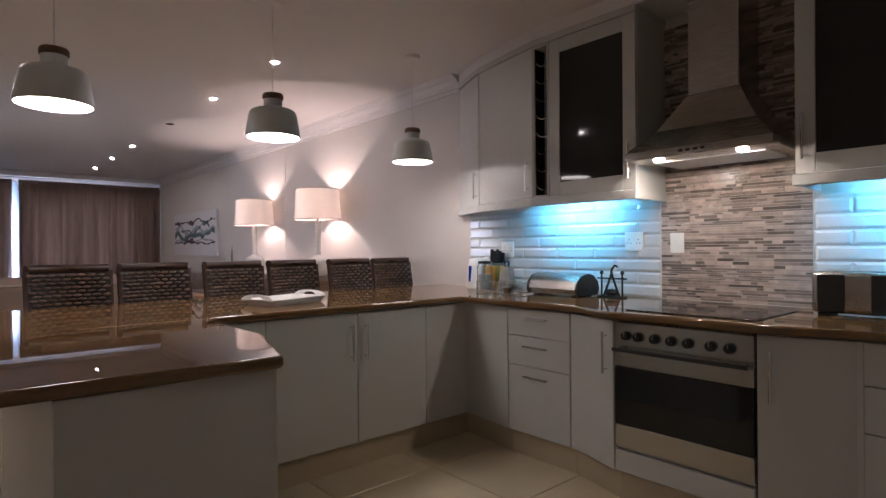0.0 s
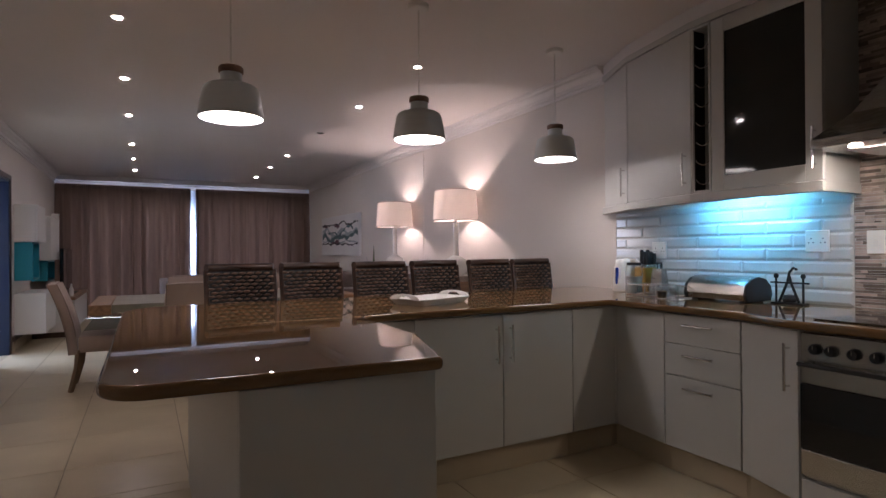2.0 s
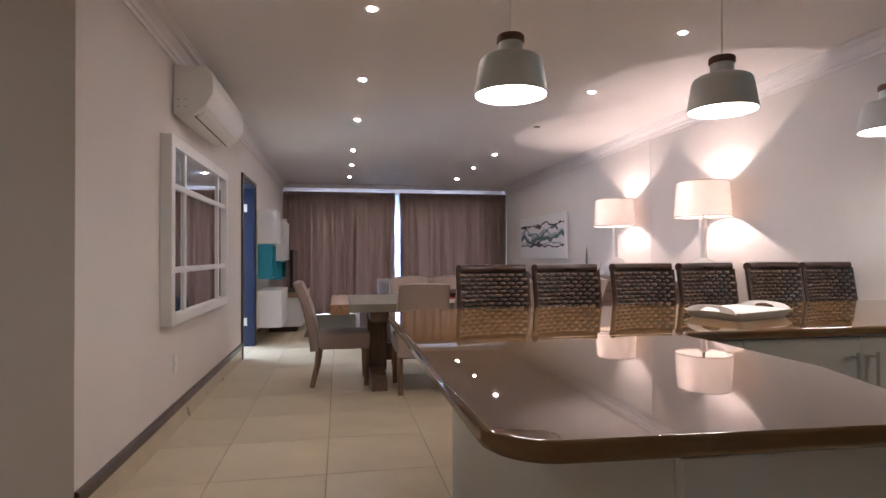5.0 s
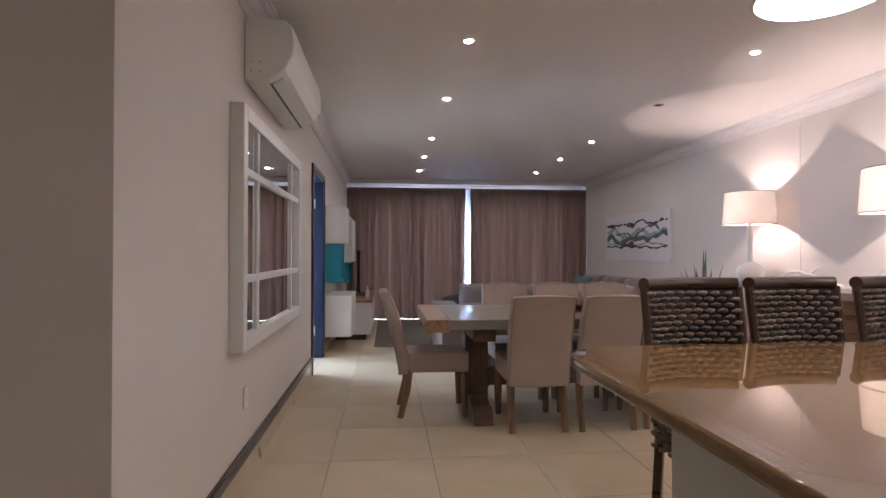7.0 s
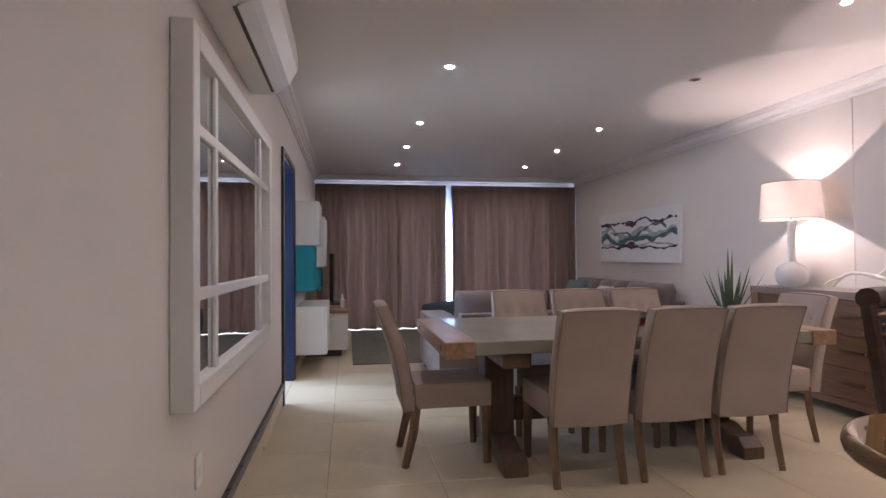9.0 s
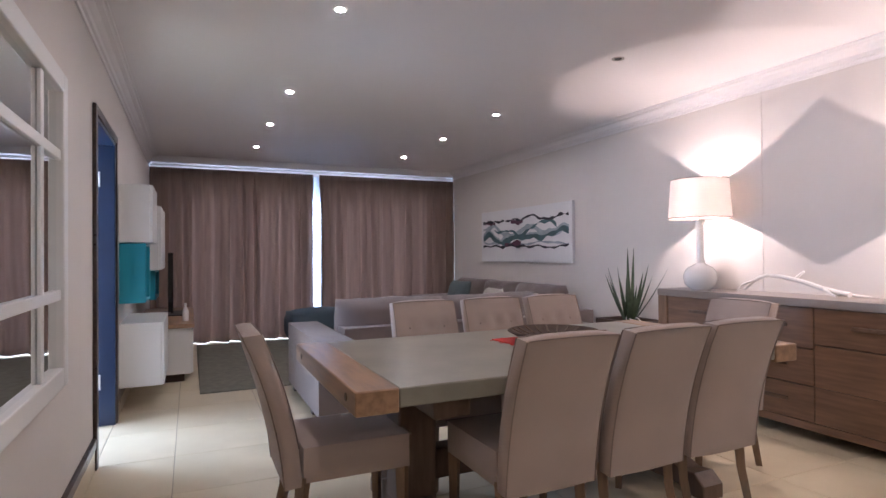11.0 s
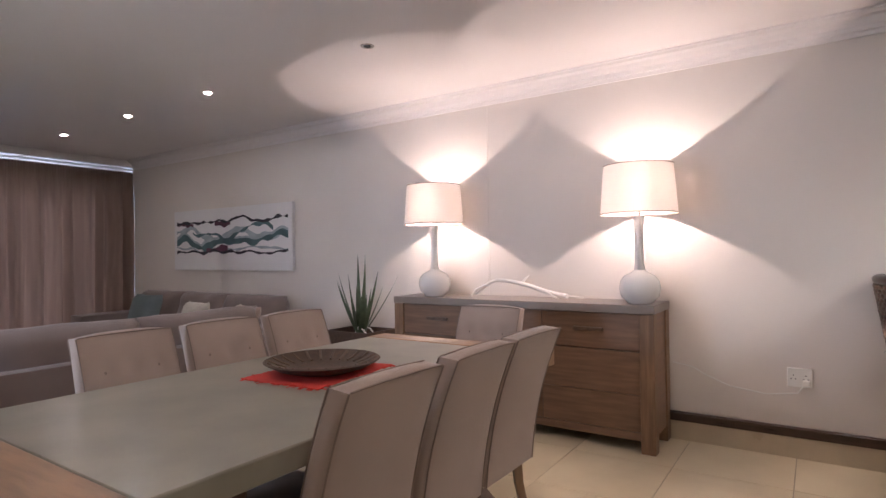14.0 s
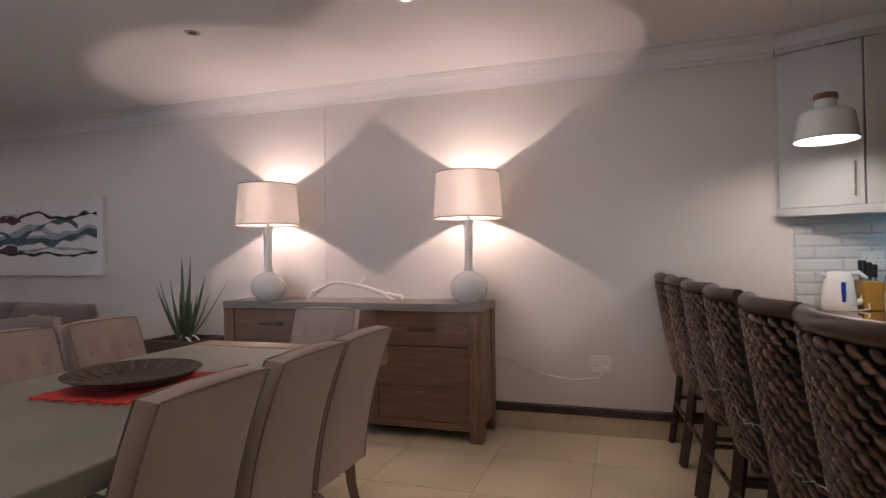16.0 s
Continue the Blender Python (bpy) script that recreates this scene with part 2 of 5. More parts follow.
def thing(name, x, y, z, label, category, group="", rz=0, kind=""):
    ob = new(name)
    ob.matrix_world = pose(x, y, z, 0, 0, rz)
    ob.empty_display_size = 0.1
    return tagged(ob, label, category, group, kind)


def cushion(x0, y0, z0, x1, y1, z1, puff=0.03, m=None, n=8):
    """A soft padded block."""
    bm = bmesh.new()
    box(bm, x0, y0, z0, x1, y1, z1)
    bmesh.ops.subdivide_edges(bm, edges=bm.edges[:], cuts=n, use_grid_fill=True)
    c = Vector(((x0 + x1) / 2, (y0 + y1) / 2, (z0 + z1) / 2))
    h = Vector((abs(x1 - x0) / 2, abs(y1 - y0) / 2, abs(z1 - z0) / 2))
    for v in bm.verts:
        q = [(v.co[i] - c[i]) / h[i] for i in range(3)]
        for i in range(3):
            j, k = (i + 1) % 3, (i + 2) % 3
            f = (1 - abs(q[j]) ** 3) * (1 - abs(q[k]) ** 3)
            v.co[i] = c[i] + q[i] * (h[i] - puff * 0.6 + puff * 1.2 * f)
    if m:
        bmesh.ops.transform(bm, matrix=m, verts=bm.verts)
    return bm

# ---- the setting ----
XL, XR, YN, YC, H = -1.19, 3.40, 12.40, 3.35, 2.615


def wall(name, x0, y0, z0, x1, y1, z1, label="off-white painted plaster wall", m=WALL):
    bm = bmesh.new()
    box(bm, x0, y0, z0, x1, y1, z1)
    return solid(name, bm, m, label, "wall", kind="structure", smooth=0)


wall("wall_east", XR, -1.8, 0, XR + 0.2, YN, H)
# window wall with its opening behind the curtains
bm = bmesh.new()
for b in ((XL - 0.2, YN, 0, -0.85, YN + 0.2, H), (3.05, YN, 0, XR + 0.2, YN + 0.2, H), (-0.85, YN, 2.42, 3.05, YN + 0.2, H), (-0.85, YN, 0, 3.05, YN + 0.2, 0.04)):
    box(bm, *b)
solid("wall_north", bm, WALL, "painted wall round the wide curtained window", "wall", kind="structure", smooth=0)
# west wall with the door opening
bm = bmesh.new()
for b in ((XL - 0.2, YC, 0, XL, 7.45, H), (XL - 0.2, 8.40, 0, XL, YN, H), (XL - 0.2, 7.45, 2.08, XL, 8.40, H)):
    box(bm, *b)
solid("wall_west", bm, WALL, "off-white painted plaster wall with a doorway", "wall", kind="structure", smooth=0)
wall("wall_return", -3.2, YC, 0, XL - 0.2, YC + 0.2, H)
wall("wall_kitchen_west", -3.2, -1.8, 0, -3.0, YC, H)
wall("wall_south", -3.2, -2.0, 0, XR + 0.2, -1.8, H)
wall("wall_side_room_west", -3.6, 6.3, 0, -3.4, 10.2, H)
wall("wall_side_room_south", -3.4, 6.1, 0, XL - 0.2, 6.3, H)
wall("wall_side_room_north", -3.4, 10.0, 0, XL - 0.2, 10.2, H)
bm = bmesh.new()
box(bm, -3.6, -2.0, H, XR + 0.2, YN + 0.2, H + 0.15)
solid("ceiling", bm, CEIL, "smooth white painted ceiling", "ceiling", kind="structure", smooth=0)


def sweep(name, prof, x, y0, y1, sx, material, label):
    """A moulding along y; the profile holds (out from the wall, height) pairs."""
    bm = bmesh.new()
    a = [bm.verts.new((x + sx * u, y0, z)) for u, z in prof]
    b = [bm.verts.new((x + sx * u, y1, z)) for u, z in prof]
    n = len(prof)
    for i in range(n):
        bm.faces.new((a[i], a[(i + 1) % n], b[(i + 1) % n], b[i]))
    bm.faces.new(a)
    bm.faces.new(b[::-1])
    return solid(name, bm, material, label, "moulding", kind="structure")


CORNICE = [(0, H - 0.128), (0.012, H - 0.128), (0.014, H - 0.104), (0.028, H - 0.098), (0.033, H - 0.070), (0.055, H - 0.050), (0.062, H - 0.036), (0.09, H - 0.028), (0.098, H - 0.012), (0.112, H - 0.01), (0.112, H - 0.001), (0, H - 0.001)]
sweep("trim_cornice_east", CORNICE, XR, 3.335, YN, -1, CEIL, "white stepped plaster cornice")
sweep("trim_cornice_west", CORNICE, XL, YC, YN, 1, CEIL, "white stepped plaster cornice")
for nm, x, sx, spans in (("east", XR, -1, ((3.62, YN),)), ("west", XL, 1, ((YC, 7.39), (8.46, YN)))):
    for y0, y1 in spans:
        sweep("baseboard_" + nm, [(0, 0), (0.011, 0), (0.012, 0.128), (0, 0.128)], x, y0, y1, sx, SKIRT, "beige tile skirting")
        sweep("trim_skirting_" + nm, [(0, 0.128), (0.018, 0.128), (0.02, 0.18), (0.012, 0.19), (0, 0.19)], x, y0, y1, sx, DARKWOOD, "dark stained wooden skirting strip")

# floor: a bed of grout with square tiles
bm = bmesh.new()
box(bm, -3.6, -2.0, -0.1, XR + 0.2, YN + 0.2, -0.004)
floor = solid("floor", bm, GROUT, "large cream ceramic floor tiles with dark joints", "floor", kind="structure", smooth=0)

# door opening: navy frame, hinges, threshold
door = thing("door_1", XL, 7.92, 0, "navy painted door frame in an open doorway", "door frame", kind="structure")
for nm, b in (("jamb", (-0.21, -0.47, 0, 0.012, -0.44, 2.08)), ("jamb", (-0.21, 0.44, 0, 0.012, 0.48, 2.08)), ("head", (-0.21, -0.47, 2.05, 0.012, 0.48, 2.08))):
    part(nm, rbox(*b, 0.003), NAVY, door)
for nm, b in (("architrave", (0.001, -0.53, 0, 0.022, -0.465, 2.13)), ("architrave", (0.001, 0.475, 0, 0.022, 0.54, 2.13)), ("architrave", (0.001, -0.465, 2.075, 0.022, 0.475, 2.13))):
    part(nm, rbox(*b, 0.004), DARKWOOD, door)
for hz in (0.32, 1.80):
    hinge = part("hinge", rbox(-0.132, 0.434, hz - 0.05, -0.092, 0.4395, hz + 0.05, 0.002), PLASTIC, door, "pale metal hinge")
    part("hinge_pin", lathe([(0, -0.055), (0.006, -0.055), (0.006, 0.055), (0, 0.055)], 10, at=(-0.087, 0.434, hz)), ALU, hinge)

# window behind the curtains
win = thing("window_1", 1.1, 12.5, 0, "wide aluminium sliding window behind drawn curtains", "window", kind="structure")
for b in ((-1.95, -0.03, 0.04, -1.88, 0.03, 2.42), (1.88, -0.03, 0.04, 1.95, 0.03, 2.42), (-1.88, -0.03, 2.35, 1.88, 0.03, 2.42), (-1.88, -0.03, 0.04, 1.88, 0.03, 0.10), (-0.03, -0.03, 0.10, 0.03, 0.03, 2.35)):
    part("window_frame", rbox(*b, 0.004), ALU, win)
for x0, x1 in ((-1.88, -0.03), (0.03, 1.88)):
    pane = part("pane", rbox(x0, -0.004, 0.10, x1, 0.004, 2.35, 0.001), GLASS, win)
    pane.visible_shadow = False
bm = bmesh.new()
box(bm, -60, 15, -0.6, 60, 80, -0.5)
solid("ground", bm, mat("lawn", (0.07, 0.10, 0.04), 0.9, var=0.3), "plain ground outside the window", "ground", kind="structure", smooth=0)

# ---- curtains ----


def curtain(x0, x1, seed, label):
    """Hanging cloth whose folds differ in width and depth and wander a little on their way down, under a taped heading."""
    c = thing("curtain", (x0 + x1) / 2, 12.16, 0.008, label, "curtain", "pair of curtains")
    rnd = random.Random(seed)
    w, top = x1 - x0, 2.44
    knots = [0.0]
    while knots[-1] < w:
        knots.append(knots[-1] + rnd.choice((0.045, 0.06, 0.075, 0.09, 0.12, 0.15)) * rnd.uniform(0.85, 1.15))
    depth = [rnd.uniform(0.026, 0.085) * (1 if i % 2 else -1) for i in range(len(knots))]
    slip = [rnd.uniform(-0.03, 0.03) for _ in knots]
    nx, nz = int(w * 150), 26
    bm = bmesh.new()
    grid = []
    for k in range(nz + 1):
        z = top * k / nz
        fall = 1 - z / top
        at = [q + d * fall for q, d in zip(knots, slip)]
        row, j = [], 0
        for i in range(nx + 1):
            u = w * i / nx
            while j < len(at) - 2 and u > at[j + 1]:
                j += 1
            f = min(1, max(0, (u - at[j]) / max(0.02, at[j + 1] - at[j])))
            f = f * f * (3 - 2 * f)
            d = depth[j] * (1 - f) + depth[j + 1] * f
            d *= 0.55 + 0.45 * min(1, fall * 3)
            d += 0.004 * math.sin(95 * u + 2 * math.sin(3 * z)) + 0.006 * noise.noise((u * 5, z * 0.9, seed))
            if z > top - 0.20:
                d = d * 0.25 + 0.006 * math.sin(210 * u)
            row.append(bm.verts.new((u - w / 2, d, z)))
        grid.append(row)
    for a, b in zip(grid, grid[1:]):
        for i in range(nx):
            bm.faces.new((a[i], a[i + 1], b[i + 1], b[i]))
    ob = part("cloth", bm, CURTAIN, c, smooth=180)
    ob.modifiers.new("thickness", "SOLIDIFY").thickness = 0.004
    # unseen panel, added to stop window light leaking past the outer edge
    ex = w / 2 - 0.004 if x1 > 2 else -w / 2 + 0.004
    part("leak_screen", rbox(ex - 0.003, 0.0, 0.0, ex + 0.003, 0.235, 2.44, 0.002), CURTAIN, c)
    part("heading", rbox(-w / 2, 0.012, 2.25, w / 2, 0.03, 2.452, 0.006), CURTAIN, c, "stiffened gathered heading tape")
    if x1 > 2:
        part("lining_edge", rbox(-w / 2 - 0.028, 0.02, 0.01, -w / 2 + 0.012, 0.026, 2.42, 0.002), SHEER, c, "pale lining turned out at the edge")


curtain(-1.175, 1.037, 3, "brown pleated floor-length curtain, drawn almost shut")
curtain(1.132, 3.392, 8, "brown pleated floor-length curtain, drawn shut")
rail = thing("curtain_rail", 1.1, 12.16, 2.475, "long white curtain rail under the ceiling", "curtain rail")
part("track", rbox(-2.27, -0.035, 0.004, 2.28, 0.035, 0.022, 0.004), WHITE, rail)
for bx in (-2.0, -1.0, 0.0, 1.0, 2.0):
    part("bracket", rbox(bx - 0.012, -0.02, 0.022, bx + 0.012, 0.02, 0.0445, 0.002), WHITE, rail)
solid("trim_curtain_pelmet", rbox(XL + 0.001, 12.12, 2.52, XR - 0.001, 12.20, H - 0.001, 0.004), CEIL, "white boxed pelmet above the curtain rail", "pelmet", kind="structure")
sh = thing("sheer_curtain", 1.10, 12.26, 0.03, "narrow white sheer curtain in the gap", "curtain")
bm = bmesh.new()
g = [[bm.verts.new((-0.16 + 0.32 * i / 40, 0.012 * math.sin(i * 0.9), 2.40 * k)) for i in range(41)] for k in (0, 1)]
for i in range(40):
    bm.faces.new((g[0][i], g[0][i + 1], g[1][i + 1], g[1][i]))
so = part("cloth", bm, SHEER, sh, smooth=180)
so.modifiers.new("thickness", "SOLIDIFY").thickness = 0.002

# ---- ceiling fittings ----


def downlight(x, y, lit=True):
    d = thing("downlight", x, y, H, "small round recessed ceiling spotlight, lit" if lit else "small unlit recessed ceiling spotlight", "downlight", "ceiling spotlights")
    part("ring", lathe([(0.025, -0.002), (0.030, -0.004), (0.042, -0.003), (0.045, -0.0005), (0.025, -0.0005)], 32, closed=True), CHROME if not lit else WHITE, d)
    part("lens", lathe([(0, -0.0042), (0.0235, -0.0038), (0.024, -0.0008), (0, -0.0008)], 24), BULB if lit else DARKGLASS, d)


# two unseen extra downlights, added to brighten the return and west walls
for x, y in ((-1.9, 1.32), (-1.9, -0.1)):
    downlight(x, y)
for y in (4.0, 5.33, 6.70, 8.43, 9.70, 11.04):
    downlight(0.095, y)
    downlight(2.095, y, y != 6.70)


def pendant(x, y):
    p = thing("pendant_lamp", x, y, H, "grey enamel pendant lamp with a wooden cap, lit", "pendant lamp", "row of pendant lamps over the counter")
    z0 = 1.835 - H
    part("canopy", lathe([(0, -0.03), (0.052, -0.03), (0.06, -0.024), (0.06, -0.001), (0, -0.001)], 32), WHITE, p, "white ceiling rose")
    part("cord", lathe([(0, z0 + 0.247), (0.003, z0 + 0.247), (0.003, -0.03), (0, -0.03)], 8), CABLE, p)
    part("cap", lathe([(0, z0 + 0.215), (0.053, z0 + 0.215), (0.057, z0 + 0.22), (0.057, z0 + 0.24), (0.052, z0 + 0.247), (0, z0 + 0.247)], 32), CORK, p, "turned brown wooden cap")
    part("shade", lathe([(0.149, z0), (0.152, z0 + 0.003), (0.131, z0 + 0.128), (0.124, z0 + 0.145), (0.11, z0 + 0.155), (0.06, z0 + 0.168), (0.051, z0 + 0.175), (0.05, z0 + 0.215), (0.044, z0 + 0.215), (0.044, z0 + 0.17), (0.107, z0 + 0.149), (0.12, z0 + 0.14), (0.145, z0)], 56, closed=True), PENDANT, p)
    part("diffuser", lathe([(0, z0 + 0.012), (0.14, z0 + 0.012), (0.14, z0 + 0.02), (0, z0 + 0.02)], 40), PENDANT_IN, p, "glowing white diffuser")


for x, y in ((0.60, 2.95), (1.63, 3.02), (2.80, 3.23)):
    pendant(x, y)

# ---- kitchen ----


def handle(parent, a, b, out, r=0.006):
    """A bar handle from a to b on two studs that stand out by the vector out."""
    a, b, out = Vector(a), Vector(b), Vector(out)
    bm = tube([a + out, b + out], r, 10)
    d = (b - a)
    for k in (0.1, 0.9):
        tube([a + d * k, a + d * k + out], r * 0.8, 8, bm)
    return part("handle", bm, CHROME, parent, "brushed steel bar handle")


def unit(name, p, q, z0, z1, depth, label, fronts, group="kitchen cabinets", category="cabinet", plinth=True, wall_unit=False):
    """A cabinet whose front runs on plan from p to q (q to the viewer's right); fronts: (z0, z1, u0, u1, handle)."""
    p, q = Vector((*p, 0)), Vector((*q, 0))
    d = q - p
    w = d.length
    c = thing(name, p.x, p.y, 0, label, category, group, math.degrees(math.atan2(d.y, d.x)))
    part("body", rbox(0.002, 0.02, z0, w - 0.002, depth, z1, 0.002, 1), CABINET, c)
    for a, b, u0, u1, h in fronts:
        f = part("drawer_front" if h == "d" else "door", rbox(u0 * w + 0.002, 0.0, a + 0.002, u1 * w - 0.002, 0.019, b - 0.002, 0.0025, 2), CABINET, c)
        if h == "d":
            handle(f, (w / 2 - 0.085, 0, b - 0.055), (w / 2 + 0.085, 0, b - 0.055), (0, -0.028, 0))
        elif h and h in "lr":
            hx = u0 * w + 0.045 if h == "l" else u1 * w - 0.045
            za, zb = (b - 0.26, b - 0.06) if not wall_unit else (a + 0.05, a + 0.25)
            handle(f, (hx, 0, za), (hx, 0, zb), (0, -0.028, 0))
    if plinth:
        part("plinth", rbox(0.0, 0.045, 0.0, w, 0.062, z0, 0.002, 1), PLINTH, c, "beige tiled plinth")
    return c


Z0, Z1, ZT = 0.145, 0.858, 0.90
# the peninsula side, facing the cook
unit("base_cabinet", (1.13, 2.612), (1.40, 2.612), Z0, Z1, 0.6, "plain grey-green base cabinet panel", [(Z0, Z1, 0, 1, "")])
unit("base_cabinet", (1.40, 2.612), (2.405, 2.612), Z0, Z1, 0.6, "grey-green base cabinet with two closed doors", [(Z0, Z1, 0, 0.52, "r"), (Z0, Z1, 0.52, 1, "l")])
unit("base_cabinet", (2.405, 2.612), (2.745, 2.612), Z0, Z1, 0.6, "grey-green blank corner cabinet panel", [(Z0, Z1, 0, 1, "")])
# the cooker side
unit("base_cabinet", (2.745, 2.608), (2.705, 2.225), Z0, Z1, 0.6, "grey-green blank corner cabinet panel", [(Z0, Z1, 0, 1, "")])
unit("drawer_cabinet", (2.705, 2.222), (2.705, 1.785), Z0, Z1, 0.62, "grey-green cabinet with three closed drawers", [(0.70, Z1, 0, 1, "d"), (0.53, 0.70, 0, 1, "d"), (Z0, 0.53, 0, 1, "d")])
unit("base_cabinet", (2.705, 1.782), (2.615, 1.472), Z0, Z1, 0.6, "narrow angled grey-green cabinet door", [(Z0, Z1, 0, 1, "r")])
unit("base_cabinet", (2.615, 0.845), (2.705, 0.535), Z0, Z1, 0.6, "narrow angled grey-green cabinet door", [(Z0, Z1, 0, 1, "l")])
for k, (ya, yb) in enumerate(((0.532, 0.05), (0.047, -0.50), (-0.503, -1.1))):
    unit("drawer_cabinet", (2.705, ya), (2.705, yb), Z0, Z1, 0.62, "grey-green cabinet with three closed drawers", [(0.70, Z1, 0, 1, "d"), (0.53, 0.70, 0, 1, "d"), (Z0, 0.53, 0, 1, "d")])

# island end under the overhanging top
isl = thing("island_base", 0.7, 2.4, 0, "grey painted island base under the stone top", "cabinet", "kitchen cabinets")
part("front_panel", rbox(-0.27, -0.855, 0, 0.265, -0.835, Z1 + 0.005, 0.003), CABINET, isl)
part("side_panel", rbox(-0.27, -0.834, 0, -0.25, 0.95, Z1, 0.003), CABINET, isl)
part("inner_panel", rbox(0.215, -0.834, 0, 0.235, 0.215, Z1, 0.003), CABINET, isl)
part("back_panel", rbox(-0.249, 0.93, 0, 2.68, 0.95, Z1, 0.003), CABINET, isl)


def arc(cx, cy, r, a0, a1, n=8):
    return [(cx + r * math.cos(radians(a0 + (a1 - a0) * i / n)), cy + r * math.sin(radians(a0 + (a1 - a0) * i / n))) for i in range(n + 1)]


top = [(XR - 0.001, -1.1), (XR - 0.001, 3.6)] + arc(0.37, 3.36, 0.24, 90, 180) + arc(0.25, 1.665, 0.12, 180, 270) + [(0.94, 1.508)] + arc(0.955, 1.528, 0.02, -90, -20, 4) + [(1.10, 1.95), (1.10, 2.50)] + arc(1.17, 2.50, 0.07, 180, 90, 4)[1:] + [(2.66, 2.57), (2.665, 2.2), (2.67, 1.79), (2.575, 1.475), (2.575, 0.84), (2.67, 0.53), (2.67, -1.1)]
solid("worktop", prism(top[::-1], Z1 + 0.006, ZT, 0.013, 4), GRANITE, "polished brown granite worktop with rounded edge", "worktop")
solid("trim_worktop_seam", rbox(0.62, 2.553, ZT - 0.002, 1.10, 2.556, ZT + 0.0006, 0.0002, 1), PLINTH, "thin pale glue joint in the stone worktop", "joint", kind="structure")

solid("trim_cabinet_corner", rbox(2.736, 2.604, Z0, 2.775, 2.645, Z1, 0.002), CABINET, "grey-green corner post between the cabinets", "filler", kind="structure")
solid("trim_cabinet_filler", rbox(2.703, 0.522, Z0, 2.745, 0.548, Z1, 0.002), CABINET, "grey-green filler strip between two cabinets", "filler", kind="structure")
solid("trim_plinth_joint", rbox(2.752, 1.765, 0, 2.82, 1.80, 0.144, 0.002), PLINTH, "beige tiled plinth joint", "plinth", kind="structure")
solid("trim_plinth_end", rbox(2.789, 2.585, 0, 2.86, 2.66, 0.1435, 0.002), PLINTH, "beige tiled plinth end", "plinth", kind="structure")
solid("trim_plinth_corner", rbox(2.744, 2.6555, 0, 2.88, 2.75, 0.144, 0.002), PLINTH, "beige tiled plinth corner", "plinth", kind="structure")

# oven
ov = thing("built_in_oven", 2.615, 1.158, 0, "stainless steel built-in oven with six black knobs", "oven", rz=-90)
w = 0.305
part("carcass", rbox(-w, 0.02, 0.20, w, 0.55, 0.855, 0.002, 1), STEEL, ov)
part("control_panel", rbox(-w, 0, 0.735, w, 0.02, 0.852, 0.003), STEEL, ov)
part("upper_band", rbox(-w, -0.004, 0.645, w, 0.02, 0.72, 0.003), STEEL, ov)
od = part("oven_door", rbox(-w, -0.006, 0.375, w, 0.02, 0.643, 0.003), BLACKGLASS, ov, "black glass oven door")
part("lower_band", rbox(-w, -0.004, 0.268, w, 0.02, 0.373, 0.003), STEEL, ov)
part("warming_panel", rbox(-w, -0.002, 0.15, w, 0.02, 0.25, 0.003), CABINET, ov)
part("plinth", rbox(-w, 0.045, 0, w, 0.06, 0.148, 0.002), PLINTH, ov)
part("handle", tube([(-w + 0.01, -0.04, 0.727), (w - 0.01, -0.04, 0.727)], 0.009, 12), BLACK, ov, "black door handle bar")
for sx in (-w + 0.03, w - 0.03):
    part("handle_stud", tube([(sx, 0.0, 0.727), (sx, -0.04, 0.727)], 0.007, 8), BLACK, ov)
for i, kx in enumerate((-0.245, -0.185, -0.105, -0.03, 0.045, 0.14, 0.215)):
    kb = lathe([(0, 0), (0.023, 0), (0.021, 0.018), (0.017, 0.024), (0, 0.024)], 24)
    bmesh.ops.transform(kb, matrix=pose(kx, 0, 0.79, 90), verts=kb.verts)
    kn = part("knob", kb, BLACK, ov, "black plastic knob")
    part("pointer", rbox(kx - 0.002, -0.027, 0.79, kx + 0.002, -0.0238, 0.807, 0.0005, 1), STEEL, kn)
hob = thing("ceramic_hob", 2.93, 1.158, ZT, "black ceramic hob set into the worktop", "hob")
part("glass", rbox(-0.25, -0.29, 0.001, 0.25, 0.29, 0.006, 0.002), BLACKGLASS, hob)
for hx, hy, r in ((-0.12, -0.15, 0.09), (-0.12, 0.15, 0.075), (0.12, -0.15, 0.075), (0.12, 0.15, 0.09)):
    part("heating_ring", lathe([(r, 0.0062), (r + 0.003, 0.0066), (r + 0.006, 0.0062)], 40, at=(hx, hy, 0)), STEEL, hob)

# wall units
ZB, ZH = 1.52, 2.488
unit("wall_cabinet", (3.36, 3.32), (3.18, 2.925), ZB, ZH, 0.05, "narrow angled grey-green wall cabinet", [(ZB, ZH, 0, 1, "r")], plinth=False, wall_unit=True)
unit("wall_cabinet", (3.178, 2.92), (3.06, 2.32), ZB, ZH, 0.2, "grey-green wall cabinet with a closed door", [(ZB, ZH, 0, 1, "r")], plinth=False, wall_unit=True)
wr = thing("wine_rack", 3.06, 2.255, 0, "narrow open wine rack between wall cabinets", "wine rack", "kitchen cabinets", -90)
for b in ((-0.063, 0, ZB, -0.05, 0.338, ZH), (0.05, 0, ZB, 0.063, 0.338, ZH), (-0.05, 0, ZH - 0.015, 0.05, 0.338, ZH), (-0.05, 0, ZB, 0.05, 0.338, ZB + 0.015)):
    part("frame", rbox(*b, 0.002, 1), CABINET, wr)
part("back", rbox(-0.046, 0.16, ZB + 0.015, 0.046, 0.33, ZH - 0.015, 0.001, 1), BLACK, wr, "dark rack interior")
